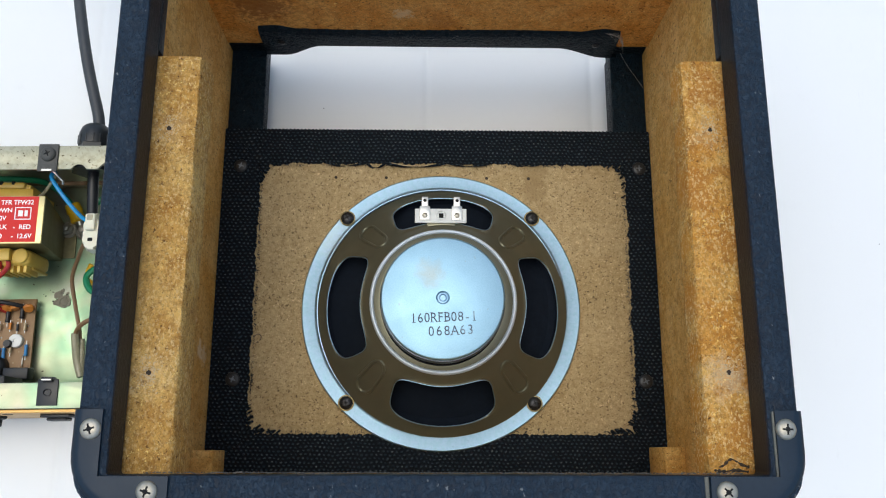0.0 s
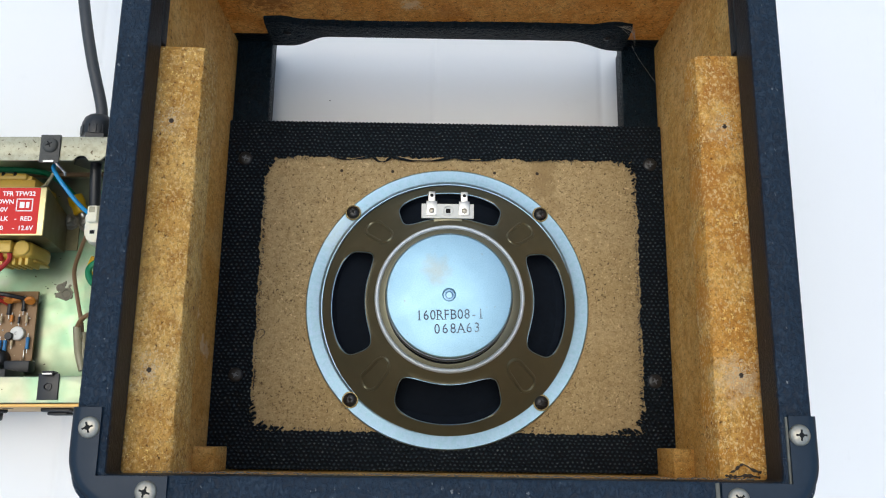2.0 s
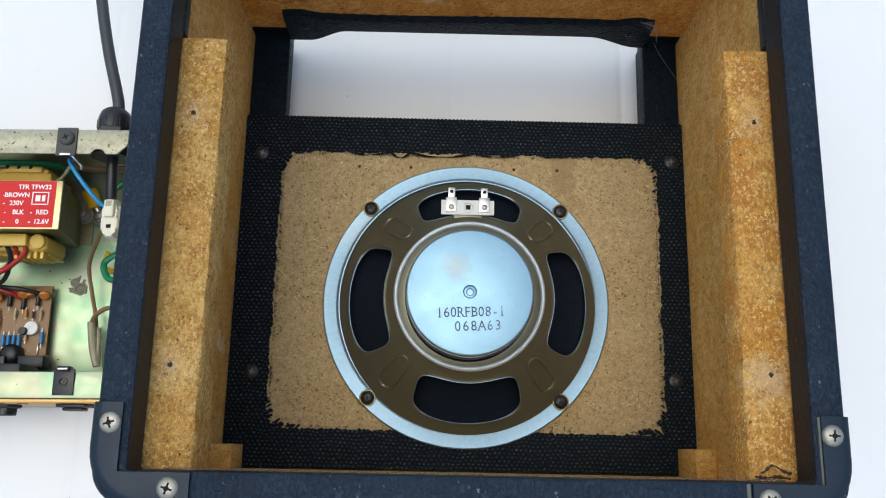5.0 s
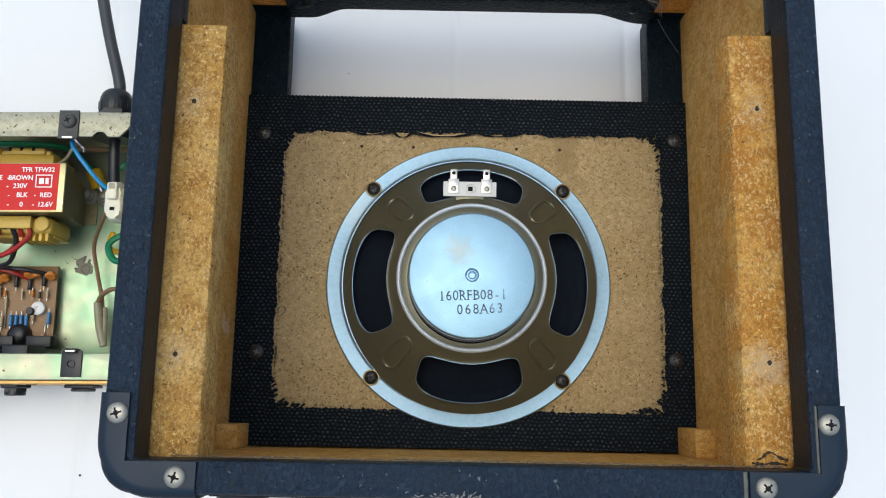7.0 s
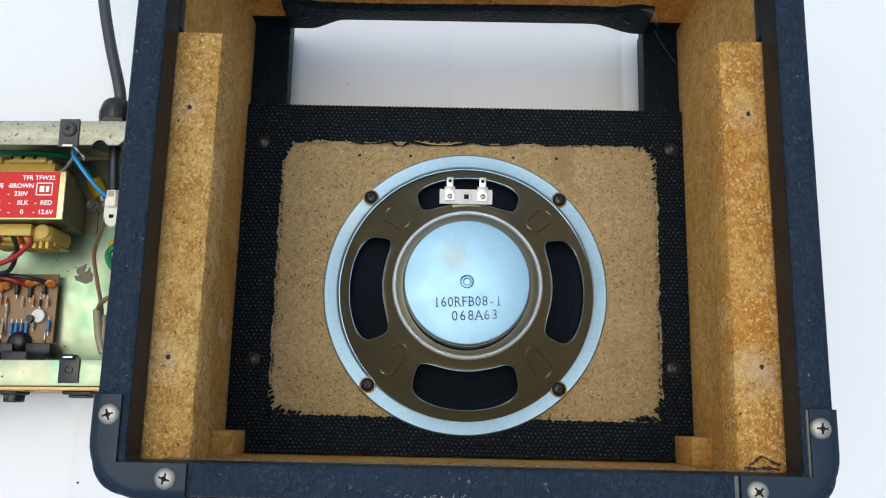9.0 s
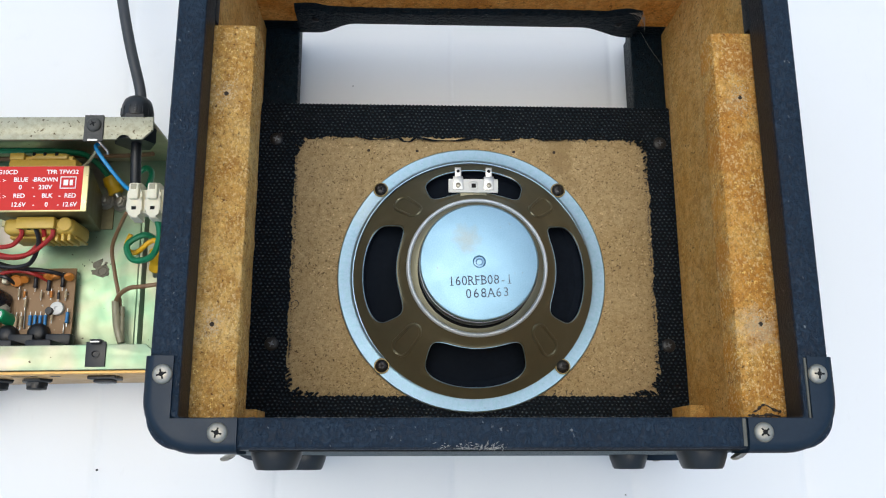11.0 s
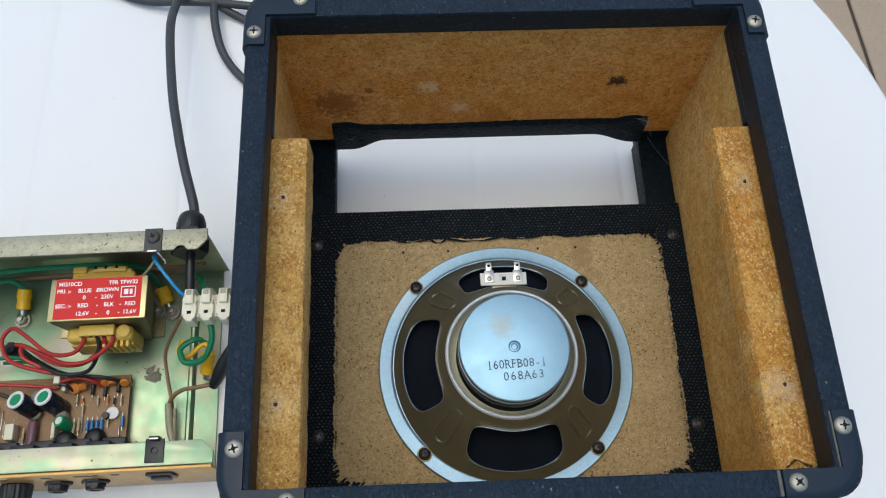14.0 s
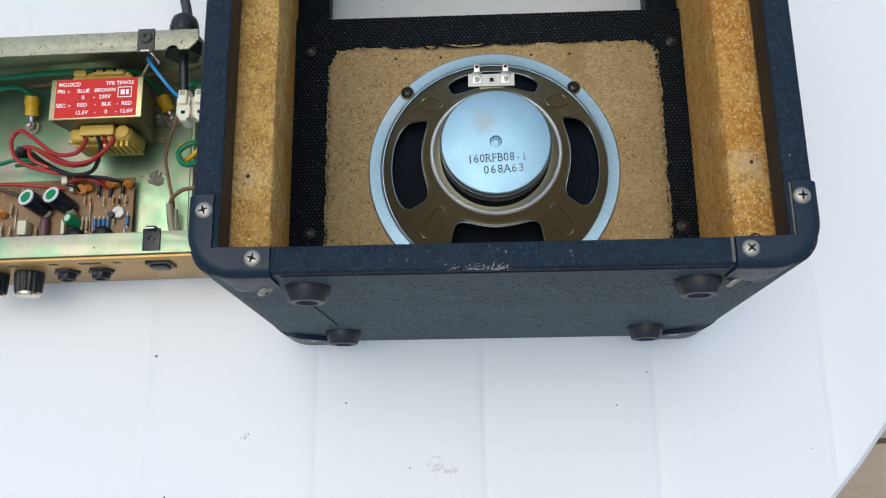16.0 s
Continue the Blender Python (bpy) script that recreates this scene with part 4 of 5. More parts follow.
def basket():
    """Four spokes round bean-shaped windows: each quarter runs from its border to the window's rounded outline."""
    bm = bmesh.new()
    r0, r1 = 0.0416, 0.0735
    for q in range(4):
        mid = 90 * q
        w0, w1 = 0.0466, 0.0674
        inner_pts, outer_pts = [], []
        n = 96
        for k in range(n):
            a = 2 * math.pi * k / n
            # square-ish unit outline for the border, super-ellipse for the window
            c, s = math.cos(a), math.sin(a)
            mx = max(abs(c), abs(s))
            outer_pts.append((45.0 * c / mx, (r0 + r1) / 2 + (r1 - r0) / 2 * s / mx))
            p = 4.2
            k2 = (abs(c) ** p + abs(s) ** p) ** (-1 / p)
            rr = (w0 + w1) / 2 + (w1 - w0) / 2 * s * k2
            half_w = 32.5 - 5.0 * (rr - w0) / (w1 - w0)
            inner_pts.append((half_w * c * k2, rr))
        rows = []
        for f in (0.0, 0.25, 0.5, 0.75, 0.93, 1.0):
            row = []
            for (ao, ro), (ai, ri) in zip(outer_pts, inner_pts):
                a, r = radians(mid + ao + (ai - ao) * f), ro + (ri - ro) * f
                z = basket_z(r) + (0.0007 if f == 0.93 else 0.0)
                row.append((r * math.cos(a), r * math.sin(a), z))
            rows.append(row)
        rows.append([(x, y, z - 0.0022) for x, y, z in rows[-1]])
        loft(rows, True, False, bm)
    bmesh.ops.remove_doubles(bm, verts=bm.verts[:], dist=2e-5)
    return bm


def window_lip(q):
    pts = []
    for k in range(97):
        a = 2 * math.pi * k / 96
        c, s = math.cos(a), math.sin(a)
        k2 = (abs(c) ** 4.2 + abs(s) ** 4.2) ** (-1 / 4.2)
        rr = 0.0570 + 0.0104 * s * k2
        ang = radians(90 * q + (32.5 - 5.0 * (rr - 0.0466) / 0.0208) * c * k2)
        pts.append((rr * math.cos(ang), rr * math.sin(ang), basket_z(rr) - 0.0001))
    return tube(pts, 0.00030, 6, 1)


def off_axis(bm):
    """The basket sits a little off the mounting ring's centre."""
    bm.transform(Matrix.Translation((0.0013, -0.0018, 0)))
    return bm


frame_part = part("basket", off_axis(basket()), BASKET, spk, "olive-brown lacquered pressed steel basket")
part("collar", lathe([(0.0300, 0.0708), (0.0346, 0.0706), (0.0376, 0.0697), (0.0389, 0.0692)], pose(0.0013, -0.0018, 0), 96, cap=False), BASKET, frame_part)
part("ridge", lathe([(0.0384, 0.0688), (0.0386, 0.0697), (0.0390, 0.0702), (0.0395, 0.0704), (0.0400, 0.0704), (0.0404, 0.0701), (0.0408, 0.0694), (0.0411, 0.0682)], pose(0.0013, -0.0018, 0), 128, cap=False), BEAD, frame_part, "bright pressed ridge")
part("shoulder", lathe([(0.0406, 0.0690), (0.0412, 0.0682), (0.0420, 0.0672)], pose(0.0013, -0.0018, 0), 128, cap=False), BASKET, frame_part)
# Zinc tubes stand in for the edge highlight round each window.
for q in range(4):
    part("window_lip", off_axis(window_lip(q)), ZINC, frame_part, "thin zinc line standing for the highlight on the folded edge")
for a in (45, 135, 225, 315):
    rr, pts = 0.0570, []
    for k in range(36):
        t = 2 * math.pi * k / 36
        u, v = 0.0048 * math.cos(t) + math.copysign(0.0046, math.cos(t)), 0.0048 * math.sin(t)
        r = rr + u
        ang = radians(a) + v / rr
        pts.append((r * math.cos(ang), r * math.sin(ang), basket_z(r) + 0.0001))
    pts.append(pts[0])
    part("embossed_mark", off_axis(tube(pts, 0.0010, 8, 1)), BASKET, frame_part)
part("cone", lathe([(0.0728, 0.0345), (0.0680, 0.0366), (0.0645, 0.0346), (0.0615, 0.0362), (0.0450, 0.0440), (0.0300, 0.0510), (0.0150, 0.0560)], None, 96, cap=False), CONE, spk, "black paper cone")
part("magnet", lathe([(0.0300, 0.0688), (0.0334, 0.0688), (0.0337, 0.0695), (0.0337, 0.0788), (0.0333, 0.0795), (0.0318, 0.0795)], pose(MX, MY, 0), 96), CONE, spk, "black ferrite magnet ring")
part("pole_plate", lathe([(0.0316, 0.0792), (0.0331, 0.0794), (0.0335, 0.0800), (0.0335, 0.0866), (0.0331, 0.0874), (0.0316, 0.0876)], pose(MX, MY, 0), 96), PLATE, spk, "dull grey steel pole plate")
part("magnet_cover", lathe([(0.0314, 0.0876), (0.0315, 0.0884), (0.0326, 0.0886), (0.0329, 0.0892), (0.0329, 0.0918), (0.0325, 0.0925), (0.0318, 0.0928), (0.0036, 0.0928), (0.0032, 0.0924), (0.0030, 0.0914), (0.0016, 0.0912), (0.0, 0.0913)], pose(MX, MY, 0), 96), COVER, spk, "pale zinc cover plate with a brown stain")
part("rivet", lathe([(0.0030, 0.0912), (0.0029, 0.0919), (0.0020, 0.0921), (0.0015, 0.0914), (0, 0.0914)], pose(MX, MY, 0), 28), ZINC, spk)


def stamped(body, x, y, turn, advance, size=0.0073):
    """A line of stamped characters, one by one, with the small feet of a stamp's letters."""
    out = bmesh.new()
    for k, ch in enumerate(body):
        bm = lettering(ch, size, Matrix.Diagonal((0.86, 0.98, 1, 1)))
        xs, ys = [v.co.x for v in bm.verts], [v.co.y for v in bm.verts]
        x0, x1, y0, y1 = min(xs), max(xs), min(ys), max(ys)
        w, t = x1 - x0, 0.00017
        feet = []
        if ch in "RBF":
            feet += [(x0 - 0.16 * w, x0 + 0.45 * w, y0), (x0 - 0.16 * w, x0 + 0.3 * w, y1)]
        if ch in "RA":
            feet.append((x1 - 0.26 * w, x1 + 0.14 * w, y0))
        if ch == "A":
            feet.append((x0 - 0.14 * w, x0 + 0.26 * w, y0))
        if ch == "1":
            feet += [(x1 - 0.0012, x1 + 0.0007, y0)]
        for a, b, yy in feet:
            box(a, b, yy - t, yy + t, -0.00005, 0.00005, bm=bm)
        bm.transform(Matrix.Translation(((k - (len(body) - 1) / 2) * advance, 0, 0)))
        merged(out, bm)
    out.transform(pose(x, y, 0.0929, 0, 0, turn))
    return out


part("stamped_number", stamped("160RFB08-1", MX + 0.0005, MY - 0.0106, 2.5, 0.00352), INK, spk, "blue-black ink stamp", False)
part("stamped_number", stamped("068A63", MX + 0.0042, MY - 0.0176, 3.0, 0.0041), INK, spk, "blue-black ink stamp", False)
for px, py in ((-0.0562, 0.0542), (0.0555, 0.0548), (0.0546, -0.0561), (-0.0540, -0.0559)):
    m = pose(px, py, 0.0366, 0, 0, rng.uniform(10, 80))
    part("washer", lathe([(0.0020, 0), (0.0046, 0), (0.0047, 0.0005), (0.0044, 0.0008), (0.0020, 0.0008)], m, 28), BRASS, spk)
    head = part("screw", screw_head(0.0040, 0.0026, m @ pose(0, 0, 0.0006)), BLACK_STEEL, spk, "black cross-head screw")
    part("cross_recess", cross_slot(0.0040, 0.0026, m @ pose(0, 0, 0.0006)), DARK, spk)

ty, tz = 0.0480, 0.0650
term = part("terminal_board", box(-0.0150, 0.0145, ty - 0.0042, ty + 0.0042, tz, tz + 0.0012, 0.0003), WHITE_BOARD, spk, "white terminal strip")
part("bracket", box(-0.008, 0.008, ty - 0.007, ty + 0.002, 0.0560, tz - 0.0001, 0.0004), BASKET, spk)
for x in (-0.0093, 0.0090):
    bm = box(x - 0.0030, x + 0.0030, ty - 0.0026, ty + 0.0056, tz + 0.0014, tz + 0.0019, 0.0002)
    box(x - 0.0019, x + 0.0019, ty + 0.0054, ty + 0.0112, tz + 0.0014, tz + 0.0019, 0.0002, bm=bm)
    part("lug", bm, TIN, term, "bright solder lug")
    part("rivet", lathe([(0.0015, 0), (0.0015, 0.0006), (0.0008, 0.001), (0, 0.001)], pose(x, ty - 0.0001, tz + 0.0019), 16), STEEL, term)
    part("lug_hole", lathe([(0.0010, 0), (0, 0.00002)], pose(x, ty + 0.0088, tz + 0.00193), 12), DARK, term)
part("eyelet", lathe([(0.0030, 0.0), (0.0031, 0.0005), (0.0026, 0.0007), (0.0024, 0.0003)], pose(0, ty, tz + 0.0012), 24, cap=False), WHITE_BOARD, term)
part("post_hole", box(-0.0013, 0.0013, ty - 0.0013, ty + 0.0013, tz + 0.0011, tz + 0.0014), DARK, term)

# ---- amplifier chassis beside the cabinet ----
CX0, CX1, CYF, CYB = -0.428, -0.189, -0.0605, 0.0855
chs = thing("amplifier_chassis", "open steel amplifier chassis with wired transformer and circuit board", "amplifier chassis", (-0.189, 0.012, 0), 0.9)
part("floor_plate", box(CX0, CX1 - 0.004, CYF, CYB, 0.0004, 0.0018, 0.0003), CHASSIS, chs, "iridescent passivated steel")
part("back_wall", box(CX0, CX1, CYB - 0.0014, CYB, 0.0018, 0.0752, 0.0003), CHASSIS_BACK, chs, "brownish passivated steel")
part("front_wall", box(CX0, CX1, CYF, CYF + 0.0014, 0.0018, 0.0632, 0.0003), CHASSIS, chs)
part("end_wall", box(CX0, CX0 + 0.0014, CYF + 0.0014, CYB - 0.0014, 0.0018, 0.066, 0.0003), CHASSIS, chs)


def notched(x0, x1, y0, y1, chamfer, notch_x, notch_r):
    """Flange outline with a chamfered free corner and a round notch in its inner edge; y0 is the inner edge."""
    s = 1 if y1 > y0 else -1
    out = [(x0, y1), (x0, y0)]
    for k in range(9):
        a = math.pi * k / 8
        out.append((notch_x - notch_r * math.cos(a), y0 + s * notch_r * 0.8 * math.sin(a)))
    out += [(x1 - chamfer, y0), (x1, y0 + s * chamfer), (x1, y1)]
    return out if s > 0 else out[::-1]


part("back_flange", prism(notched(CX0, CX1 + 0.002, 0.0715, CYB, 0.006, -0.2035, 0.004), 0.0740, 0.0754, 0.0003), FLANGE, chs, "dull speckled zinc flange")
part("front_flange", prism(notched(CX0, CX1 + 0.0095, -0.0465, CYF, 0.007, -0.2125, 0.004), 0.0630, 0.0644, 0.0003), CHASSIS, chs, "green-tinged zinc flange")
part("floor_rib", loft([[(-0.2140 + dx, y, z) for dx, z in ((0.0, 0.0016), (0.0006, 0.0040), (0.0020, 0.0056), (0.0036, 0.0056), (0.0050, 0.0040), (0.0056, 0.0016))] for y in (-0.045, 0.0, 0.066)]), CHASSIS, chs, "pressed rib with a green sheen")
bm = bmesh.new()
for cx, cy, q, seed in ((-0.2365, 0.0092, 0.0040, 2.0), (-0.2400, 0.0135, 0.0024, 5.0), (-0.2412, 0.0085, 0.0016, 9.0), (-0.2378, 0.0160, 0.0010, 4.0), (-0.2345, 0.0145, 0.0008, 6.0)):
    outline = []
    for k in range(26):
        a = math.tau * k / 26
        w = q * (1 + 0.35 * noise.noise((2.6 * math.cos(a), 2.6 * math.sin(a), seed)) + 0.15 * noise.noise((9 * math.cos(a), 9 * math.sin(a), seed)))
        outline.append((cx + w * 1.1 * math.cos(a), cy + w * math.sin(a)))
    prism(outline, 0.0017, 0.0022 + 0.1 * q, 0.0002, bm=bm)
lathe([(0.0022, 0.0), (0.0026, 0.0005), (0.0030, 0.0)], pose(-0.2362, 0.0092, 0.0025), 20, bm, cap=False)
part("glue_blob", bm, GLUE, chs, "ragged grey-brown glue residue")
bm = bmesh.new()
rng_dirt = random.Random(31)
for k in range(26):
    a, w = rng_dirt.uniform(0, math.tau), rng_dirt.gauss(0, 0.0042)
    prism([(-0.2390 + w * math.cos(a) + q * math.cos(b), 0.0125 + w * math.sin(a) + q * math.sin(b)) for q in (rng_dirt.uniform(0.0002, 0.0006),) for b in (0.3, 1.5, 2.9, 4.2, 5.3)], 0.0017, 0.0019, 0, bm=bm)
part("dirt_specks", bm, DARK, chs)

panel = part("front_panel", box(CX0 - 0.002, CX1 + 0.0085, CYF - 0.0022, CYF - 0.0002, 0.0015, 0.0628, 0.0004), GOLD_PANEL, chs, "brushed gold control panel")
for x, w in ((-0.2815, 0.0026), (-0.2785, 0.0030), (-0.2625, 0.0022), (-0.2596, 0.0030), (-0.2560, 0.0040), (-0.2515, 0.0032), (-0.2395, 0.0046), (-0.3060, 0.007), (-0.3290, 0.007)):
    part("print_bar", box(x - w / 2, x + w / 2, CYF - 0.0025, CYF - 0.0022, 0.0515, 0.0545), PRINT, panel)


def knob(x):
    m = pose(x, CYF - 0.0022, 0.034, 90)
    n, rings = 72, []
    for r, z, flute in ((0.0088, 0.0, 0), (0.0093, 0.0008, 0.3), (0.0093, 0.0020, 1), (0.0085, 0.0122, 1), (0.0081, 0.0132, 0.3), (0.0078, 0.0134, 0)):
        rings.append([((r - flute * 0.0007 * (k % 4 in (1, 2))) * math.cos(2 * math.pi * k / n), (r - flute * 0.0007 * (k % 4 in (1, 2))) * math.sin(2 * math.pi * k / n), z) for k in range(n)])
    bm = loft(rings)
    bm.transform(m)
    body = part("knob", bm, BLACK, chs, "fluted black knob with a metal cap")
    part("cap", lathe([(0.0077, 0.0132), (0.0078, 0.0150), (0.0072, 0.0156), (0.0064, 0.0150), (0, 0.0149)], m, 40), CHROME, body, "polished metal cap")


knob(-0.3050)
knob(-0.3285)
for x in (-0.2800, -0.2575):
    m = pose(x, CYF - 0.0022, 0.034, 90)
    jack = part("jack_socket", lathe([(0.0088, 0.0), (0.0088, 0.0012), (0.0082, 0.0018), (0.0064, 0.0020), (0.0062, 0.0040), (0.0052, 0.0046), (0.0036, 0.0046), (0.0032, 0.0010), (0, 0.0010)], m, 6), BLACK, chs, "black plastic jack nut")
    part("collar", lathe([(0.0056, 0.0018), (0.0056, 0.0055), (0.0050, 0.0060), (0.0034, 0.0060), (0.0030, 0.0020), (0, 0.0020)], m, 24), BLACK, jack)
sw = part("power_switch", box(-0.2215, -0.2055, CYF - 0.0042, CYF - 0.0022, 0.040, 0.054, 0.0006), BLACK, chs, "black rocker switch")
part("rocker", box(-0.2190, -0.2080, CYF - 0.0060, CYF - 0.0042, 0.0425, 0.0515, 0.0008), BLACK, sw)

# fixing clips on the flanges
clip_back = part("clip", box(-0.2262, -0.2152, 0.0700, 0.0862, 0.0755, 0.0767, 0.0003), DUSTY, chs, "dusty blackened steel clip")
m = pose(-0.2205, 0.0800, 0.0767, 0, 0, 25)
part("screw", screw_head(0.0043, 0.0022, m), DUSTY, clip_back, "dull cross-head screw")
part("cross_recess", cross_slot(0.0043, 0.0022, m), DARK, clip_back)
clip = part("clip", box(-0.2190, -0.2080, -0.0590, -0.0450, 0.0645, 0.0657, 0.0003), BLACK, chs, "blackened steel clip")
part("thread_hole", lathe([(0.0022, 0.0), (0.0023, 0.0009), (0.0017, 0.0010), (0.0014, 0.0002), (0, 0.0001)], pose(-0.2135, -0.0520, 0.0657), 20), BLACK, clip)
part("tab", box(-0.2165, -0.2105, -0.0462, -0.0438, 0.0615, 0.0680, 0.0004), BLACK, clip)
part("worn_edge", box(-0.2160, -0.2110, -0.0457, -0.0450, 0.0680, 0.0683), TIN, clip)

part("bare_strand", tube([(-0.2185, 0.0712, 0.0735), (-0.2165, 0.0690, 0.0720), (-0.2150, 0.0672, 0.0700), (-0.2138, 0.0660, 0.0705), (-0.2140, 0.0645, 0.0695)], 0.0007, 7, 5), TIN, chs, "bright tinned wire end")
part("worn_edge", box(-0.2236, -0.2180, 0.0701, 0.0712, 0.0767, 0.0770), TIN, clip_back)

# transformer
TOPR = ((-0.2872, 0.0326), (-0.2276, 0.0326), (-0.2276, 0.0598), (-0.2872, 0.0598))
LOWR = ((-0.2800, 0.0355), (-0.2395, 0.0355), (-0.2395, 0.0590), (-0.2800, 0.0590))
tr = part("transformer", loft([[(x, y, z) for x, y in r] for r, z in ((LOWR, 0.003), (TOPR, 0.0560), (TOPR, 0.0602))]), SHADED_CORE, chs, "gold lacquered transformer core with amber bobbin and red label")
part("top_plate", box(-0.2878, -0.2270, 0.0321, 0.0604, 0.0600, 0.0616, 0.0005), CORE, tr)
part("foot", box(-0.2860, -0.2318, 0.0370, 0.0605, 0.0018, 0.0032, 0.0004), SHADED_CORE, tr)
part("foot", prism([(-0.3030, 0.0395), (-0.2860, 0.0395), (-0.2860, 0.0560), (-0.3010, 0.0560), (-0.3030, 0.0540)], 0.0018, 0.0034, 0.0004), CORE, tr)
part("label", box(-0.2842, -0.2303, 0.0330, 0.0598, 0.0616, 0.0619), RED_LABEL, tr, "printed red paper label")


def label_line(body, x, y, size):
    part("lettering", lettering(body, size, pose(x, y, 0.06195) @ Matrix.Diagonal((0.99, 1, 1, 1)), 0.00002, size * 0.022), WHITE_INK, tr, smooth=False)


LX, LY = -0.2578, 0.0456
for body, dx, dy in (("MG10CD", -0.0185, 0.0118), ("TFR TFW32", 0.0165, 0.0118), ("PRI. :-", -0.0222, 0.0066), ("BLUE", -0.0086, 0.0066), ("BROWN", 0.0066, 0.0066), ("-", -0.0008, 0.0066), ("0", -0.0085, 0.0014), ("-", -0.0008, 0.0014), ("230V", 0.0066, 0.0014), ("SEC. :-", -0.0218, -0.0044), ("RED", -0.0088, -0.0044), ("-", 0.0004, -0.0044), ("BLK", 0.0082, -0.0044), ("-", 0.0158, -0.0044), ("RED", 0.0222, -0.0044), ("12.6V", -0.0088, -0.0104), ("-", 0.0004, -0.0104), ("0", 0.0082, -0.0104), ("-", 0.0152, -0.0104), ("12.6V", 0.0222, -0.0104)):
    label_line(body, LX + dx * 0.95, LY + dy * 0.90, 0.0037)
bm = bmesh.new()
lx0, lx1, ly0, ly1 = LX + 0.0146, LX + 0.0240, LY + 0.0004, LY + 0.0079
for a, b, c, d in ((lx0, lx1, ly0, ly0 + 0.0006), (lx0, lx1, ly1 - 0.0006, ly1), (lx0, lx0 + 0.0006, ly0, ly1), (lx1 - 0.0006, lx1, ly0, ly1), (lx0 + 0.002, lx0 + 0.0047, ly0 + 0.002, ly1 - 0.002), (lx0 + 0.0056, lx1 - 0.002, ly0 + 0.002, ly1 - 0.002)):
    box(a, b, c, d, 0.06192, 0.06198, bm=bm)
part("maker_mark", bm, WHITE_INK, tr, smooth=False)
bob = part("bobbin", box(-0.2808, -0.2390, 0.0230, 0.0324, 0.0200, 0.0475, 0.0030, 3), AMBER, tr, "translucent amber plastic bobbin")
part("terminal_ledge", box(-0.2716, -0.2492, 0.0250, 0.0322, 0.0465, 0.0512, 0.0008), AMBER, bob)
part("lower_flange", box(-0.2800, -0.2398, 0.0216, 0.0234, 0.0200, 0.0395, 0.0008), AMBER, bob)
part("winding_cover", lathe([(0.0044, 0), (0.0044, 0.0010), (0.0038, 0.0015), (0, 0.0015)], pose(-0.2442, 0.0282, 0.0472), 24), AMBER, bob)
for k in range(5):
    part("rib", box(-0.2580 + 0.0037 * k, -0.2560 + 0.0037 * k, 0.0188, 0.0232, 0.0300, 0.0452, 0.0005), AMBER, bob)
part("back_flange", box(-0.2805, -0.2400, 0.0596, 0.0690, 0.0200, 0.0490, 0.0012), AMBER, bob)
part("back_plate", box(-0.2800, -0.2425, 0.0688, 0.0716, 0.0240, 0.0480, 0.0010), AMBER, bob)
part("tab", box(-0.2800, -0.2712, 0.0686, 0.0730, 0.0240, 0.0500, 0.0008), AMBER, bob)
part("tab", box(-0.2675, -0.2450, 0.0686, 0.0730, 0.0240, 0.0500, 0.0020), AMBER, bob)
for x in (-0.2655, -0.2590, -0.2520):
    part("wire_hole", box(x - 0.0009, x + 0.0009, 0.0708, 0.0732, 0.0485, 0.0502, 0.0004), DARK, bob)
for x in (-0.2688, -0.2644, -0.2604, -0.2560, -0.2504):
    part("wire_hole", lathe([(0.0011, 0), (0.0011, 0.0004), (0, 0.0004)], pose(x, 0.0252, 0.0488, 90), 12), DARK, bob)


def nut(x, y, z, r=0.0040):
    bm = lathe([(r * 1.35, 0), (r * 1.35, 0.0007), (r * 1.3, 0.0009), (r, 0.0009)], pose(x, y, z), 24)
    lathe([(r, 0.0009), (r, 0.0036), (r * 0.8, 0.0042), (r * 0.55, 0.0042)], pose(x, y, z, 0, 0, 17), 6, bm)
    lathe([(r * 0.52, 0.003), (r * 0.52, 0.0062), (r * 0.3, 0.0066), (0, 0.0066)], pose(x, y, z), 16, bm)
    return bm


for x, y in ((-0.2370, 0.0555), (-0.2270, 0.0545), (-0.3305, 0.0535)):
    part("nut", nut(x, y, 0.0034), STEEL, chs, "dull steel nut and stud")


def lug(points, ring_end=True):
    """A crimped ring lug in a yellow sleeve along two points: ring end first."""
    a, b = Vector(points[0]), Vector(points[1])
    d = (b - a)
    if ring_end:
        part("ring_lug", lathe([(0.0020, 0), (0.0054, 0), (0.0054, 0.0009), (0.0020, 0.0009)], pose(a.x, a.y, 0.0022), 24), TIN, chs)
    part("lug_neck", tube([a + d * 0.15, a + d * 0.36], 0.0026, 10, 1), TIN, chs)
    part("sleeve", tube([a + d * 0.36, a + d * 0.40, a + d * 0.58, a + d * 0.66, a + d * 0.74, b], lambda t: (0.0044, 0.0050, 0.0045, 0.0044, 0.0052, 0.0046)[min(5, int(t * 5 + 0.5))], 14, 1), YELLOW, chs, "yellow crimp sleeve")


lug(((-0.3305, 0.0535, 0.004), (-0.3275, 0.0735, 0.013)))
lug(((-0.1990, 0.0010, 0.010), (-0.1955, 0.0170, 0.024)), False)
lug(((-0.2275, 0.0545, 0.004), (-0.2345, 0.0710, 0.008)))

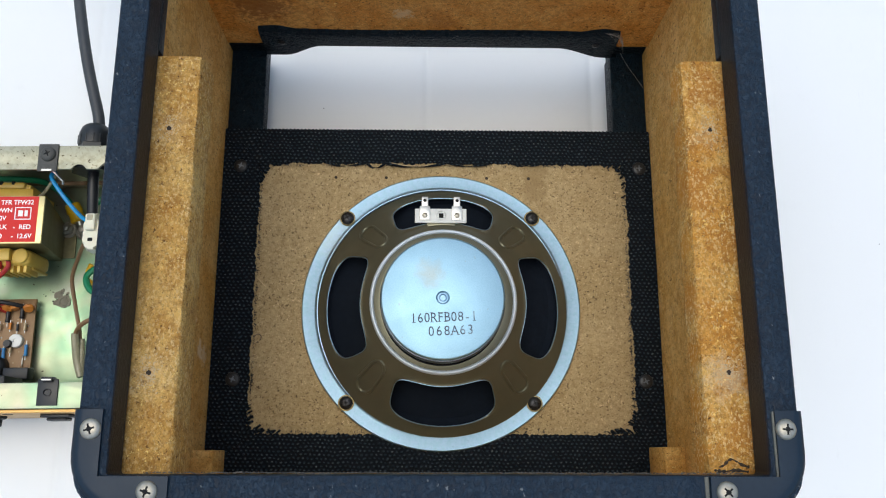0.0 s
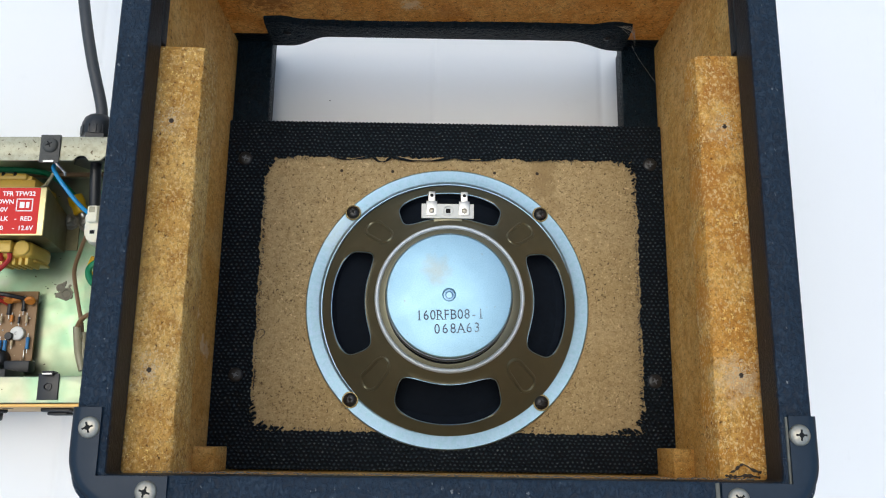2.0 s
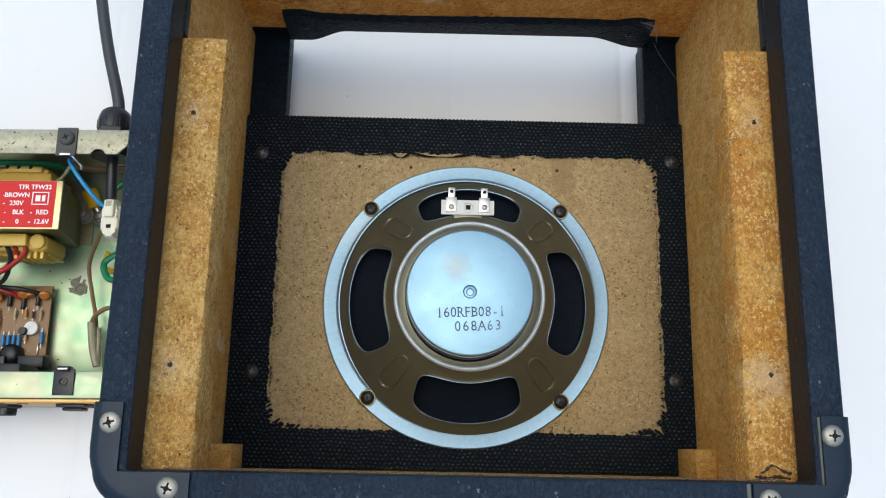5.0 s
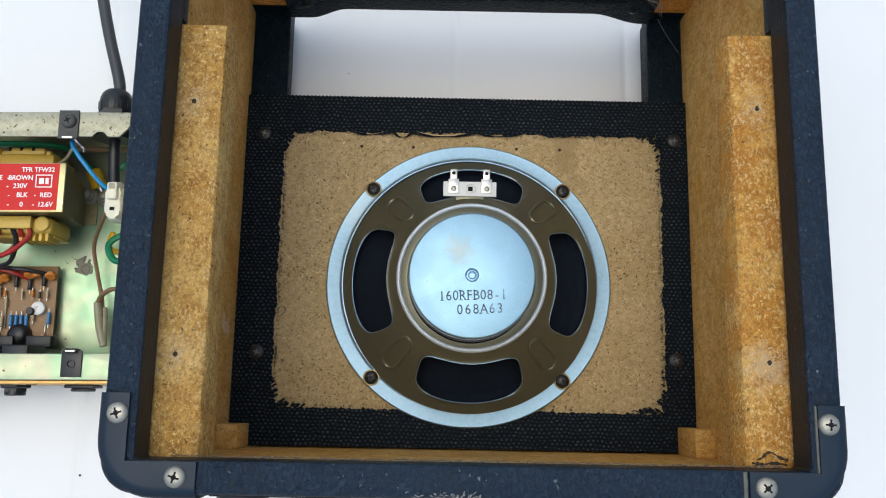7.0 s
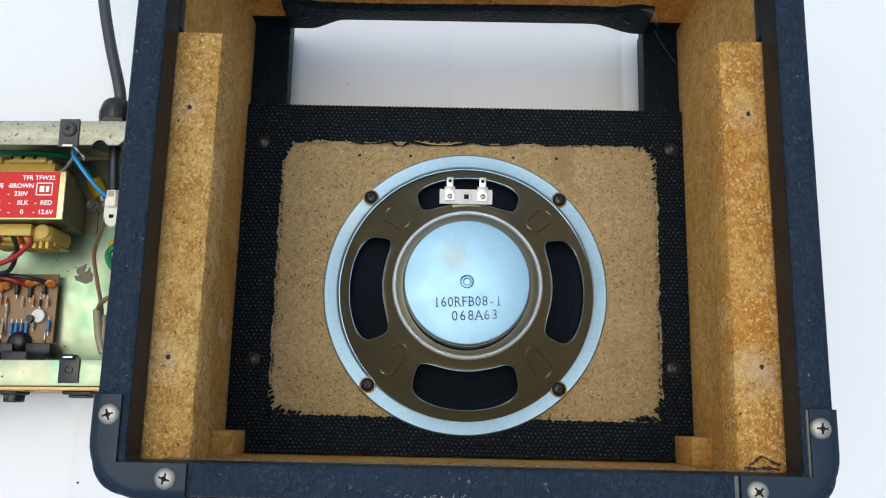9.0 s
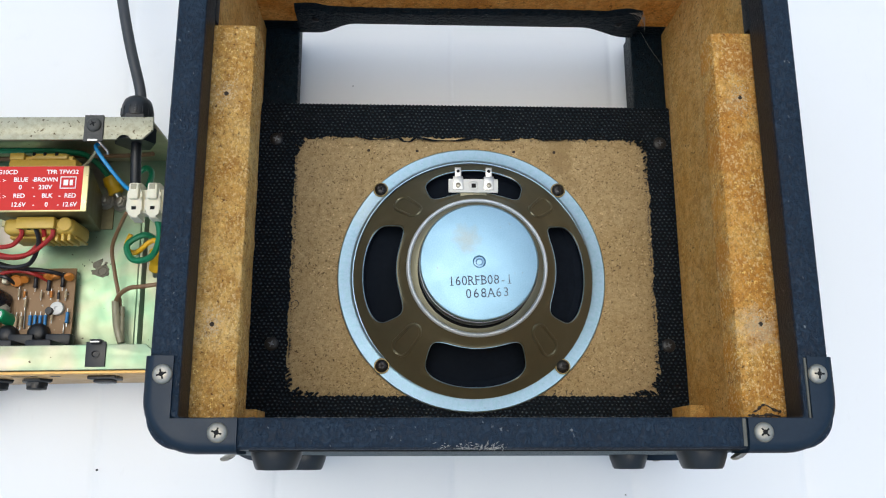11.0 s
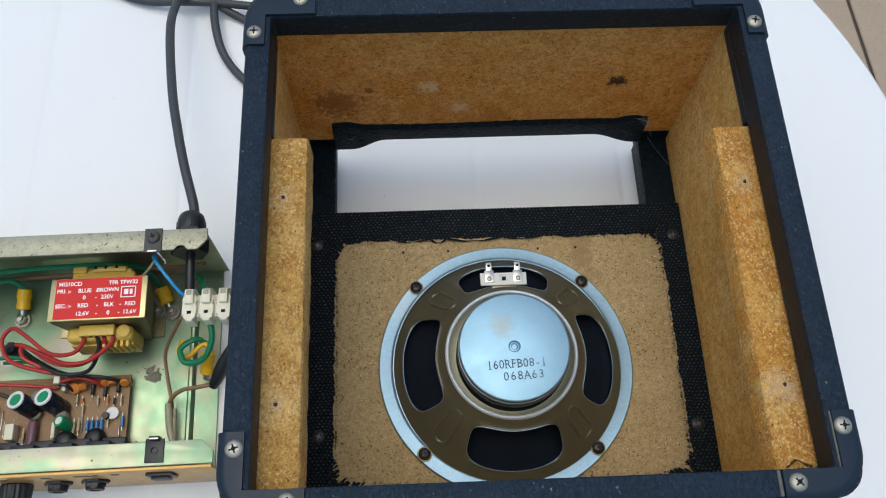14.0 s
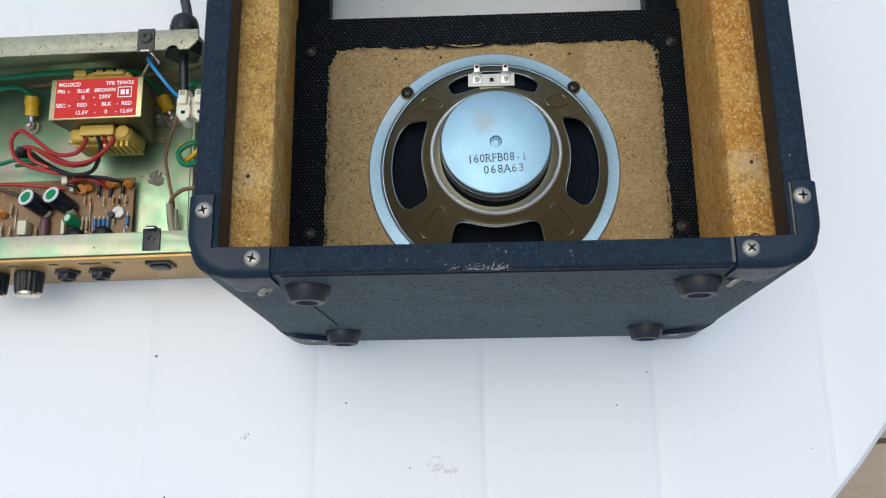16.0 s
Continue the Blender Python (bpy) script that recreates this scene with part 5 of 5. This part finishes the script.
# terminal block: three poles with screw towers
tb = part("terminal_block", box(-0.2020, -0.1755, 0.0320, 0.0470, 0.0480, 0.0570, 0.0012), CREAM, chs, "cream nylon screw terminal block")
for k in range(3):
    x = -0.2000 + 0.0108 * k
    outline = [(-0.0020, -0.0105), (0.0030, -0.0105), (0.0030, -0.0072), (0.0048, -0.0062), (0.0048, 0.0005), (0.0034, 0.0040), (0.0034, 0.0112), (-0.0034, 0.0112), (-0.0034, 0.0040), (-0.0048, 0.0005), (-0.0048, -0.0062), (-0.0020, -0.0078)]
    bm = prism([(x + dx, 0.0390 + dy) for dx, dy in outline], 0.0485, 0.0600, 0.0011)
    box(x - 0.0030, x + 0.0030, 0.0395, 0.0495, 0.0585, 0.0628, 0.0013, bm=bm)
    pole = part("pole", bm, CREAM, tb)
    part("screw_well", box(x - 0.0017, x + 0.0017, 0.0452, 0.0486, 0.0620, 0.0630, 0.0003), SLEEVE, pole)
    part("wire_entry", box(x - 0.0013, x + 0.0013, 0.0335, 0.0355, 0.0596, 0.0603), DARK, pole)


def wire(name, material, points, r=0.0013, label="", steps=7):
    part(name, tube(points, r, 8, steps), material, chs, label)


wire("blue_wire", WIRE_BLUE, [(-0.2210, 0.0735, 0.064), (-0.2225, 0.0700, 0.066), (-0.2150, 0.0590, 0.066), (-0.2060, 0.0480, 0.061), (-0.1995, 0.0440, 0.056)], 0.0012)
wire("grey_wire", SLEEVE, [(-0.2215, 0.0725, 0.064), (-0.2262, 0.0690, 0.058), (-0.2335, 0.0655, 0.050), (-0.2420, 0.0645, 0.042)], 0.0009)
wire("green_wire", WIRE_GREEN, [(-0.427, 0.0800, 0.022), (-0.350, 0.0790, 0.030), (-0.300, 0.0800, 0.034), (-0.250, 0.0790, 0.034), (-0.240, 0.0775, 0.022), (-0.2345, 0.0710, 0.008)], 0.0018)
wire("green_wire", WIRE_GREEN, [(-0.400, 0.0740, 0.020), (-0.350, 0.0740, 0.024), (-0.335, 0.0775, 0.020), (-0.3275, 0.0735, 0.013)], 0.0018)
wire("green_wire", WIRE_GREEN, [(-0.1900, 0.0345, 0.052), (-0.1880, 0.0220, 0.046), (-0.1950, 0.0110, 0.036), (-0.2080, 0.0100, 0.030), (-0.2130, 0.0200, 0.028), (-0.2030, 0.0270, 0.026), (-0.1960, 0.0230, 0.020)], 0.0020, "green and yellow earth wire")
wire("yellow_wire", YELLOW, [(-0.2140, 0.0290, 0.020), (-0.2170, 0.0210, 0.018), (-0.2100, 0.0170, 0.020), (-0.1980, 0.0240, 0.024), (-0.1930, 0.0150, 0.020)], 0.0016)
wire("green_wire", WIRE_GREEN, [(-0.2100, 0.0650, 0.030), (-0.2030, 0.0690, 0.032), (-0.1970, 0.0620, 0.040), (-0.1960, 0.0500, 0.050)], 0.0018)
wire("brown_wire", WIRE_BROWN, [(-0.2080, 0.0350, 0.048), (-0.2165, 0.0300, 0.034), (-0.2250, 0.0200, 0.020), (-0.2240, 0.0040, 0.014), (-0.2208, -0.0120, 0.012), (-0.2200, -0.0240, 0.012)], 0.0012)
wire("brown_wire", WIRE_BROWN, [(-0.1890, -0.0050, 0.030), (-0.2010, -0.0062, 0.028), (-0.2120, -0.0068, 0.024), (-0.2205, -0.0120, 0.018), (-0.2215, -0.0220, 0.014)], 0.0014)
wire("brown_wire", WIRE_BROWN, [(-0.427, 0.0810, 0.010), (-0.330, 0.0815, 0.012), (-0.260, 0.0805, 0.022), (-0.215, 0.0780, 0.030), (-0.196, 0.0740, 0.044)], 0.0014)
part("connector", tube([(-0.2218, -0.0130, 0.017), (-0.2214, -0.0220, 0.014), (-0.2206, -0.0300, 0.012), (-0.2180, -0.0390, 0.012)], lambda t: 0.0021 + 0.0005 * math.sin(3 * t), 12, 4), SLEEVE, chs, "clear sleeved spade connector")
part("connector", tube([(-0.2192, -0.0160, 0.012), (-0.2182, -0.0380, 0.011)], 0.0019, 10, 1), SLEEVE, chs)
part("insulating_boot", tube([(-0.1905, -0.0060, 0.028), (-0.1870, -0.0020, 0.032), (-0.1800, 0.0070, 0.041), (-0.1700, 0.0170, 0.050), (-0.1640, 0.0225, 0.055)], lambda t: 0.0030 + 0.0013 * min(1, 3 * t), 14, 4), BLACK, chs, "black rubber boot on the mains lead")
wire("black_wire", WIRE_BLACK, [(-0.1720, 0.0390, 0.055), (-0.1650, 0.0370, 0.056), (-0.1580, 0.0340, 0.052), (-0.1560, 0.0280, 0.048), (-0.1640, 0.0225, 0.055)], 0.0014)
RW = 0.0014
wire("red_wire", WIRE_RED, [(-0.2688, 0.0250, 0.0488), (-0.2700, 0.0215, 0.046), (-0.2790, 0.0170, 0.040), (-0.2950, 0.0190, 0.036), (-0.3120, 0.0320, 0.034), (-0.3230, 0.0385, 0.032), (-0.3300, 0.0310, 0.029), (-0.3240, 0.0180, 0.026), (-0.3000, 0.0100, 0.024), (-0.2740, 0.0070, 0.018), (-0.2590, 0.0040, 0.012)], RW)
wire("red_wire", WIRE_RED, [(-0.2504, 0.0250, 0.0488), (-0.2525, 0.0205, 0.046), (-0.2680, 0.0125, 0.038), (-0.2850, 0.0125, 0.034), (-0.3030, 0.0210, 0.031), (-0.3160, 0.0270, 0.029), (-0.3150, 0.0190, 0.025), (-0.2930, 0.0100, 0.020), (-0.2720, 0.0060, 0.014)], RW)
wire("red_wire", WIRE_RED, [(-0.2560, 0.0250, 0.0484), (-0.2590, 0.0200, 0.042), (-0.2740, 0.0120, 0.033), (-0.2930, 0.0140, 0.030), (-0.3140, 0.0270, 0.026), (-0.3230, 0.0300, 0.024)], RW)
wire("black_wire", WIRE_BLACK, [(-0.2604, 0.0250, 0.0486), (-0.2610, 0.0180, 0.042), (-0.2710, 0.0080, 0.030), (-0.2890, 0.0075, 0.026), (-0.3070, 0.0160, 0.022), (-0.3220, 0.0270, 0.012)], RW)
wire("black_wire", WIRE_BLACK, [(-0.3120, 0.0180, 0.022), (-0.2880, 0.0085, 0.022), (-0.2660, 0.0060, 0.020), (-0.2540, 0.0040, 0.012)], 0.0013)
wire("black_wire", WIRE_BLACK, [(-0.3240, 0.0300, 0.012), (-0.3120, 0.0210, 0.014), (-0.2960, 0.0120, 0.016), (-0.2840, 0.0090, 0.014)], 0.0012)
wire("red_wire", WIRE_RED, [(-0.3700, 0.0060, 0.016), (-0.3400, 0.0050, 0.018), (-0.3150, 0.0030, 0.018), (-0.2980, 0.0020, 0.012)], 0.0012)
wire("red_wire", WIRE_RED, [(-0.2935, 0.0045, 0.018), (-0.2820, 0.0060, 0.020), (-0.2720, 0.0040, 0.018), (-0.2660, 0.0010, 0.011)], 0.0012)
wire("black_wire", WIRE_BLACK, [(-0.2940, 0.0030, 0.018), (-0.2890, 0.0020, 0.018), (-0.2850, -0.0020, 0.011)], 0.0012)
wire("black_wire", WIRE_BLACK, [(-0.3420, 0.0020, 0.016), (-0.3300, -0.0020, 0.014), (-0.3220, -0.0060, 0.010)], 0.0011)
wire("green_wire", WIRE_GREEN, [(-0.4000, 0.0120, 0.012), (-0.3520, 0.0200, 0.014), (-0.3330, 0.0235, 0.016), (-0.3180, 0.0215, 0.018)], 0.0014)
wire("green_wire", WIRE_GREEN, [(-0.3360, 0.0215, 0.010), (-0.3240, 0.0210, 0.012), (-0.3130, 0.0200, 0.016)], 0.0012)
part("grommet", lathe([(0.0046, 0.0), (0.0050, 0.003), (0.0046, 0.0080), (0.0036, 0.0094), (0.0022, 0.0090), (0, 0.0070)], pose(-0.3335, 0.0320, 0.0018), 20), BLACK, chs, "black rubber grommet")

# cable gland in the back wall
gl = pose(-0.2018, CYB, 0.0600, -90)
gland = part("cable_gland", lathe([(0.0098, 0.0), (0.0098, 0.0050)], gl @ pose(0, 0, 0.0, 0, 0, 10), 6), BLACK, chs, "black plastic cable gland")
bm = lathe([(0.0092, 0.0050), (0.0094, 0.0075), (0.0090, 0.0125), (0.0078, 0.0160), (0.0058, 0.0178), (0.0040, 0.0178)], gl, 28)
part("dome_nut", bm, BLACK, gland)
for k in range(14):
    part("grip_rib", box(0.0086, 0.0096, -0.0007, 0.0007, 0.0056, 0.0105, 0.0003, m=gl @ pose(0, 0, 0, 0, 0, k * 360 / 14)), BLACK, gland)
part("lock_nut", lathe([(0.0118, -0.0112), (0.0122, -0.0104), (0.0122, -0.0024), (0.0118, -0.0016)], gl, 6), BLACK, gland)
part("inner_sleeve", tube([(-0.2012, 0.0780, 0.060), (-0.2006, 0.0680, 0.061), (-0.2004, 0.0580, 0.060), (-0.2006, 0.0500, 0.058)], 0.0031, 14, 5), BLACK, chs, "stripped end of the mains cable")

# circuit board and its components
PZ = 0.0096
rng_pads = random.Random(12)
pcb = part("circuit_board", box(-0.4250, -0.2500, -0.0400, 0.0096, 0.0080, PZ, 0.0002), PHENOLIC, chs, "brown phenolic circuit board")
for x, y in ((-0.2540, -0.0340), (-0.2540, 0.0060), (-0.4200, 0.0040), (-0.4200, -0.034)):
    part("spacer", lathe([(0.0030, 0.0018), (0.0030, 0.0080)], pose(x, y, 0), 12), TIN, pcb)


def can(base, top, r, body, ring=True):
    """An electrolytic can lying at a slant: sleeve, crimped rim and vented top."""
    base, top = Vector(base), Vector(top)
    d = top - base
    length = d.length
    m = Matrix.Translation(base) @ d.to_track_quat("Z", "Y").to_matrix().to_4x4()
    part("capacitor", lathe([(r * 0.93, 0), (r, 0.0008), (r, length - 0.001), (r * 0.92, length), (r * 0.62, length)], m, 28), body, pcb)
    part("capacitor_top", lathe([(r * 0.66, length - 0.0002), (r * 0.60, length + 0.0002), (0, length + 0.0001)], m, 24), GREEN_CAP if ring else WHITE_PART, pcb)
    if ring:
        part("capacitor_rim", lathe([(r * 0.64, length), (r * 0.70, length + 0.0004), (r * 0.94, length + 0.0002), (r * 0.98, length - 0.0006)], m, 28, cap=False), WHITE_PART, pcb)


can((-0.3105, -0.0125, 0.0100), (-0.3160, -0.0085, 0.0290), 0.0062, NAVY_CAP)
can((-0.2930, -0.0125, 0.0100), (-0.2985, -0.0075, 0.0295), 0.0062, NAVY_CAP)
can((-0.2870, -0.0240, 0.0100), (-0.2905, -0.0215, 0.0205), 0.0040, GREEN_CAP, False)
bm = bmesh.new()
for x, y, z, q in ((-0.3060, -0.0060, 0.0195, 0.0048), (-0.3015, -0.0090, 0.0205, 0.0036), (-0.2905, -0.0180, 0.0150, 0.0040), (-0.3090, -0.0150, 0.0130, 0.0040)):
    lathe([(0.0, -q * 0.8), (q * 0.7, -q * 0.55), (q, 0.0), (q * 0.75, q * 0.5), (0.0, q * 0.7)], pose(x, y, z, 20, 15, 0), 14, bm)
for v in bm.verts:
    v.co += Vector((0.0010, 0.0010, 0.0006)) * noise.noise(v.co * 420)
part("glue_fillet", bm, GLUE, pcb, "dusty grey-brown glue between the capacitors")
part("film_capacitor", box(-0.3125, -0.3065, -0.0385, -0.0185, PZ, PZ + 0.0065, 0.0026, 3), PURPLE, pcb)
part("box_capacitor", box(-0.3255, -0.3195, -0.0320, -0.0215, PZ, PZ + 0.009, 0.0008), CREAM, pcb)
part("box_capacitor", box(-0.2965, -0.2940, -0.0320, -0.0215, PZ, PZ + 0.007, 0.0006), CREAM, pcb)
for x, y, w, tilt in ((-0.2850, 0.0008, 0.0040, 30), (-0.2800, 0.0018, 0.0028, 50), (-0.2655, 0.0034, 0.0032, 60), (-0.2608, 0.0036, 0.0030, 85), (-0.2525, 0.0032, 0.0033, 60), (-0.3400, -0.0150, 0.0036, 60)):
    part("disc_capacitor", lathe([(0.0, -0.0013), (w * 0.8, -0.0012), (w, 0.0), (w * 0.8, 0.0012), (0, 0.0013)], pose(x, y, PZ + 0.0042, tilt, 0, 12), 20), ORANGE, pcb)


def axial(name, x, y, along, length, r, material, z=0.0022):
    m = pose(x, y, PZ + z, 90, 0, 0 if along == "y" else 90)
    ob = part(name, lathe([(r * 0.7, -length / 2), (r, -length * 0.42), (r * 0.82, -length * 0.25), (r * 0.82, length * 0.25), (r, length * 0.42), (r * 0.7, length / 2)], m, 12), material, pcb)
    part("lead", lathe([(0.0003, -length * 0.85), (0.0003, length * 0.85)], m, 6), TIN, pcb)


for x, y in ((-0.2738, 0.0000), (-0.2655, -0.0018), (-0.2570, 0.0005)):
    axial("diode", x, y, "y", 0.0070, 0.0015, WIRE_BLACK)
for k in range(4):
    axial("resistor", -0.2752 + 0.0031 * k, -0.0240, "y", 0.0066, 0.0012, BLUE_PART)
axial("resistor", -0.2525, -0.0225, "y", 0.0070, 0.0012, BLUE_PART)
for k in range(3):
    axial("resistor", -0.2868 + 0.0030 * k, -0.0245, "y", 0.0066, 0.0012, TAN_PART)
for x, y in ((-0.3160, -0.0285), (-0.3175, -0.0350), (-0.3290, -0.0240), (-0.3345, -0.0285), (-0.3350, -0.0120), (-0.3405, -0.0260)):
    axial("resistor", x, y, "y", 0.0062, 0.0011, TAN_PART)
for x, y, l, r, mat in ((-0.2835, -0.0065, 0.0050, 0.0009, TAN_PART), (-0.2800, -0.0075, 0.0040, 0.0009, ORANGE), (-0.2698, -0.0080, 0.0040, 0.0009, TAN_PART), (-0.2635, -0.0075, 0.0042, 0.0010, ORANGE), (-0.2590, -0.0085, 0.0042, 0.0009, WIRE_BLACK), (-0.2545, -0.0080, 0.0046, 0.0010, TAN_PART), (-0.2620, -0.0215, 0.0052, 0.0010, TAN_PART), (-0.2790, -0.0130, 0.0052, 0.0009, TAN_PART)):
    axial("diode", x, y, "y", l, r, mat)
bm = bmesh.new()
for k in range(46):
    x, y = rng_pads.uniform(-0.345, -0.2515), rng_pads.uniform(-0.036, 0.0075)
    lathe([(0.0006, 0.0), (0.0004, 0.0005), (0.0, 0.0007)], pose(x, y, PZ - 0.0001), 7, bm)
part("solder_pins", bm, TIN, pcb, "bright soldered pin ends")
for x, y in ((-0.2690, -0.0325), (-0.2880, -0.0335)):
    part("control_dome", lathe([(0.0066, 0), (0.0066, 0.0034), (0.0058, 0.0056), (0.0036, 0.0070), (0, 0.0074)], pose(x, y, PZ), 24), BLACK, pcb)
part("transistor", lathe([(0.0024, 0), (0.0024, 0.0052), (0.0021, 0.0056), (0, 0.0056)], pose(-0.2630, -0.0185, PZ), 14), BLACK, pcb)
for x, y, l in ((-0.2892, -0.0180, 0.0150), (-0.2790, -0.0200, 0.0170), (-0.3315, -0.0180, 0.0130), (-0.2545, -0.0290, 0.0070)):
    part("jumper", tube([(x, y - l / 2, PZ), (x, y - l / 2 + 0.001, PZ + 0.0012), (x, y + l / 2 - 0.001, PZ + 0.0012), (x, y + l / 2, PZ)], 0.00035, 6, 2), TIN, pcb)
part("trimmer", lathe([(0.0042, 0), (0.0042, 0.0028), (0.0038, 0.0033), (0.0012, 0.0033), (0.0010, 0.0028), (0, 0.0028)], pose(-0.2592, -0.0165, PZ), 28), WHITE_PART, pcb, "white round trimmer")
part("pin_header", box(-0.2972, -0.2928, 0.0030, 0.0098, PZ, PZ + 0.0110, 0.0010), CREAM, pcb, "cream nylon pin header")
part("latch", box(-0.2935, -0.2905, -0.0010, 0.0060, PZ, PZ + 0.0060, 0.0008), CREAM, pcb)
for x in (-0.2770, -0.2545, -0.3005, -0.3235, -0.346):
    bm = box(x - 0.0075, x + 0.0075, -0.0585, -0.0405, PZ + 0.0130, PZ + 0.0360, 0.0012)
    box(x - 0.0075, x + 0.0075, -0.0405, -0.0335, PZ, PZ + 0.0090, 0.0008, bm=bm)
    part("control_body", bm, BLACK, pcb, "black potentiometer and jack bodies")
for x in (-0.2592, -0.2785, -0.2830, -0.2978, -0.3160, -0.3345):
    part("solder_tag", box(x - 0.0020, x + 0.0020, -0.0385, -0.0340, PZ, PZ + 0.0045, 0.0005), WHITE_PART, pcb)

# ---- mains cable, looped behind the cabinet ----
cord = thing("mains_cable", "black round mains cable coiled on the table behind the cabinet", "cable", (-0.24, 0.25, 0))
path = [(-0.2018, CYB + 0.0150, 0.0600), (-0.2028, 0.1100, 0.0603), (-0.2105, 0.1370, 0.0610), (-0.2175, 0.1660, 0.0610), (-0.2255, 0.2030, 0.0570), (-0.2350, 0.2600, 0.0450), (-0.2385, 0.2960, 0.0300), (-0.2340, 0.3330, 0.0140), (-0.2200, 0.3620, 0.0060), (-0.1950, 0.3740, 0.0060), (-0.1560, 0.3600, 0.0060), (-0.1420, 0.3250, 0.0042),
        (-0.1700, 0.2960, 0.0042), (-0.1960, 0.3070, 0.0042), (-0.2200, 0.3210, 0.0110), (-0.2500, 0.3450, 0.0110), (-0.2600, 0.3800, 0.0060), (-0.2350, 0.4000, 0.0042), (-0.2150, 0.3700, 0.0140), (-0.2130, 0.3300, 0.0120), (-0.2125, 0.3000, 0.0110), (-0.2050, 0.2700, 0.0060), (-0.1880, 0.2460, 0.0042), (-0.1650, 0.2260, 0.0042), (-0.1350, 0.2200, 0.0042), (-0.1100, 0.2500, 0.0042), (-0.1250, 0.2900, 0.0042),
        (-0.1600, 0.3050, 0.0110), (-0.1950, 0.3130, 0.0110), (-0.2360, 0.3170, 0.0110), (-0.2680, 0.3220, 0.0060), (-0.2950, 0.3330, 0.0042), (-0.3250, 0.3550, 0.0042), (-0.3500, 0.3900, 0.0042)]
part("sheath", tube(path, 0.0033, 14, 8), CABLE, cord)
part("plug", box(-0.012, 0.012, -0.016, 0.016, 0.0, 0.022, 0.005, 3, m=pose(-0.3570, 0.4020, 0.0, 0, 0, 38)), BLACK, cord)

# ---- floor under the table ----
ground = tagged(new("ground", finish("ground", box(-40, 40, -40, 40, FLOOR - 0.05, FLOOR - 0.006), GROUT)), "dark grout and paving around the table", "ground", kind="structure")
floor = thing("floor", "brown ceramic floor tiles with dark joints", "floor", (0.792, 0.650, FLOOR), 2.8, kind="structure")
T, J = 0.40, 0.007
bm = box(J / 2, T - J / 2, J / 2, T - J / 2, -0.006, 0, 0.002, 1)
tile_mesh = finish("tile", bm, TILE, False)
for i in range(-10, 7):
    for j in range(-10, 7):
        t = new("tile", tile_mesh)
        t.parent = floor
        t.matrix_basis = pose(i * T, j * T, 0)
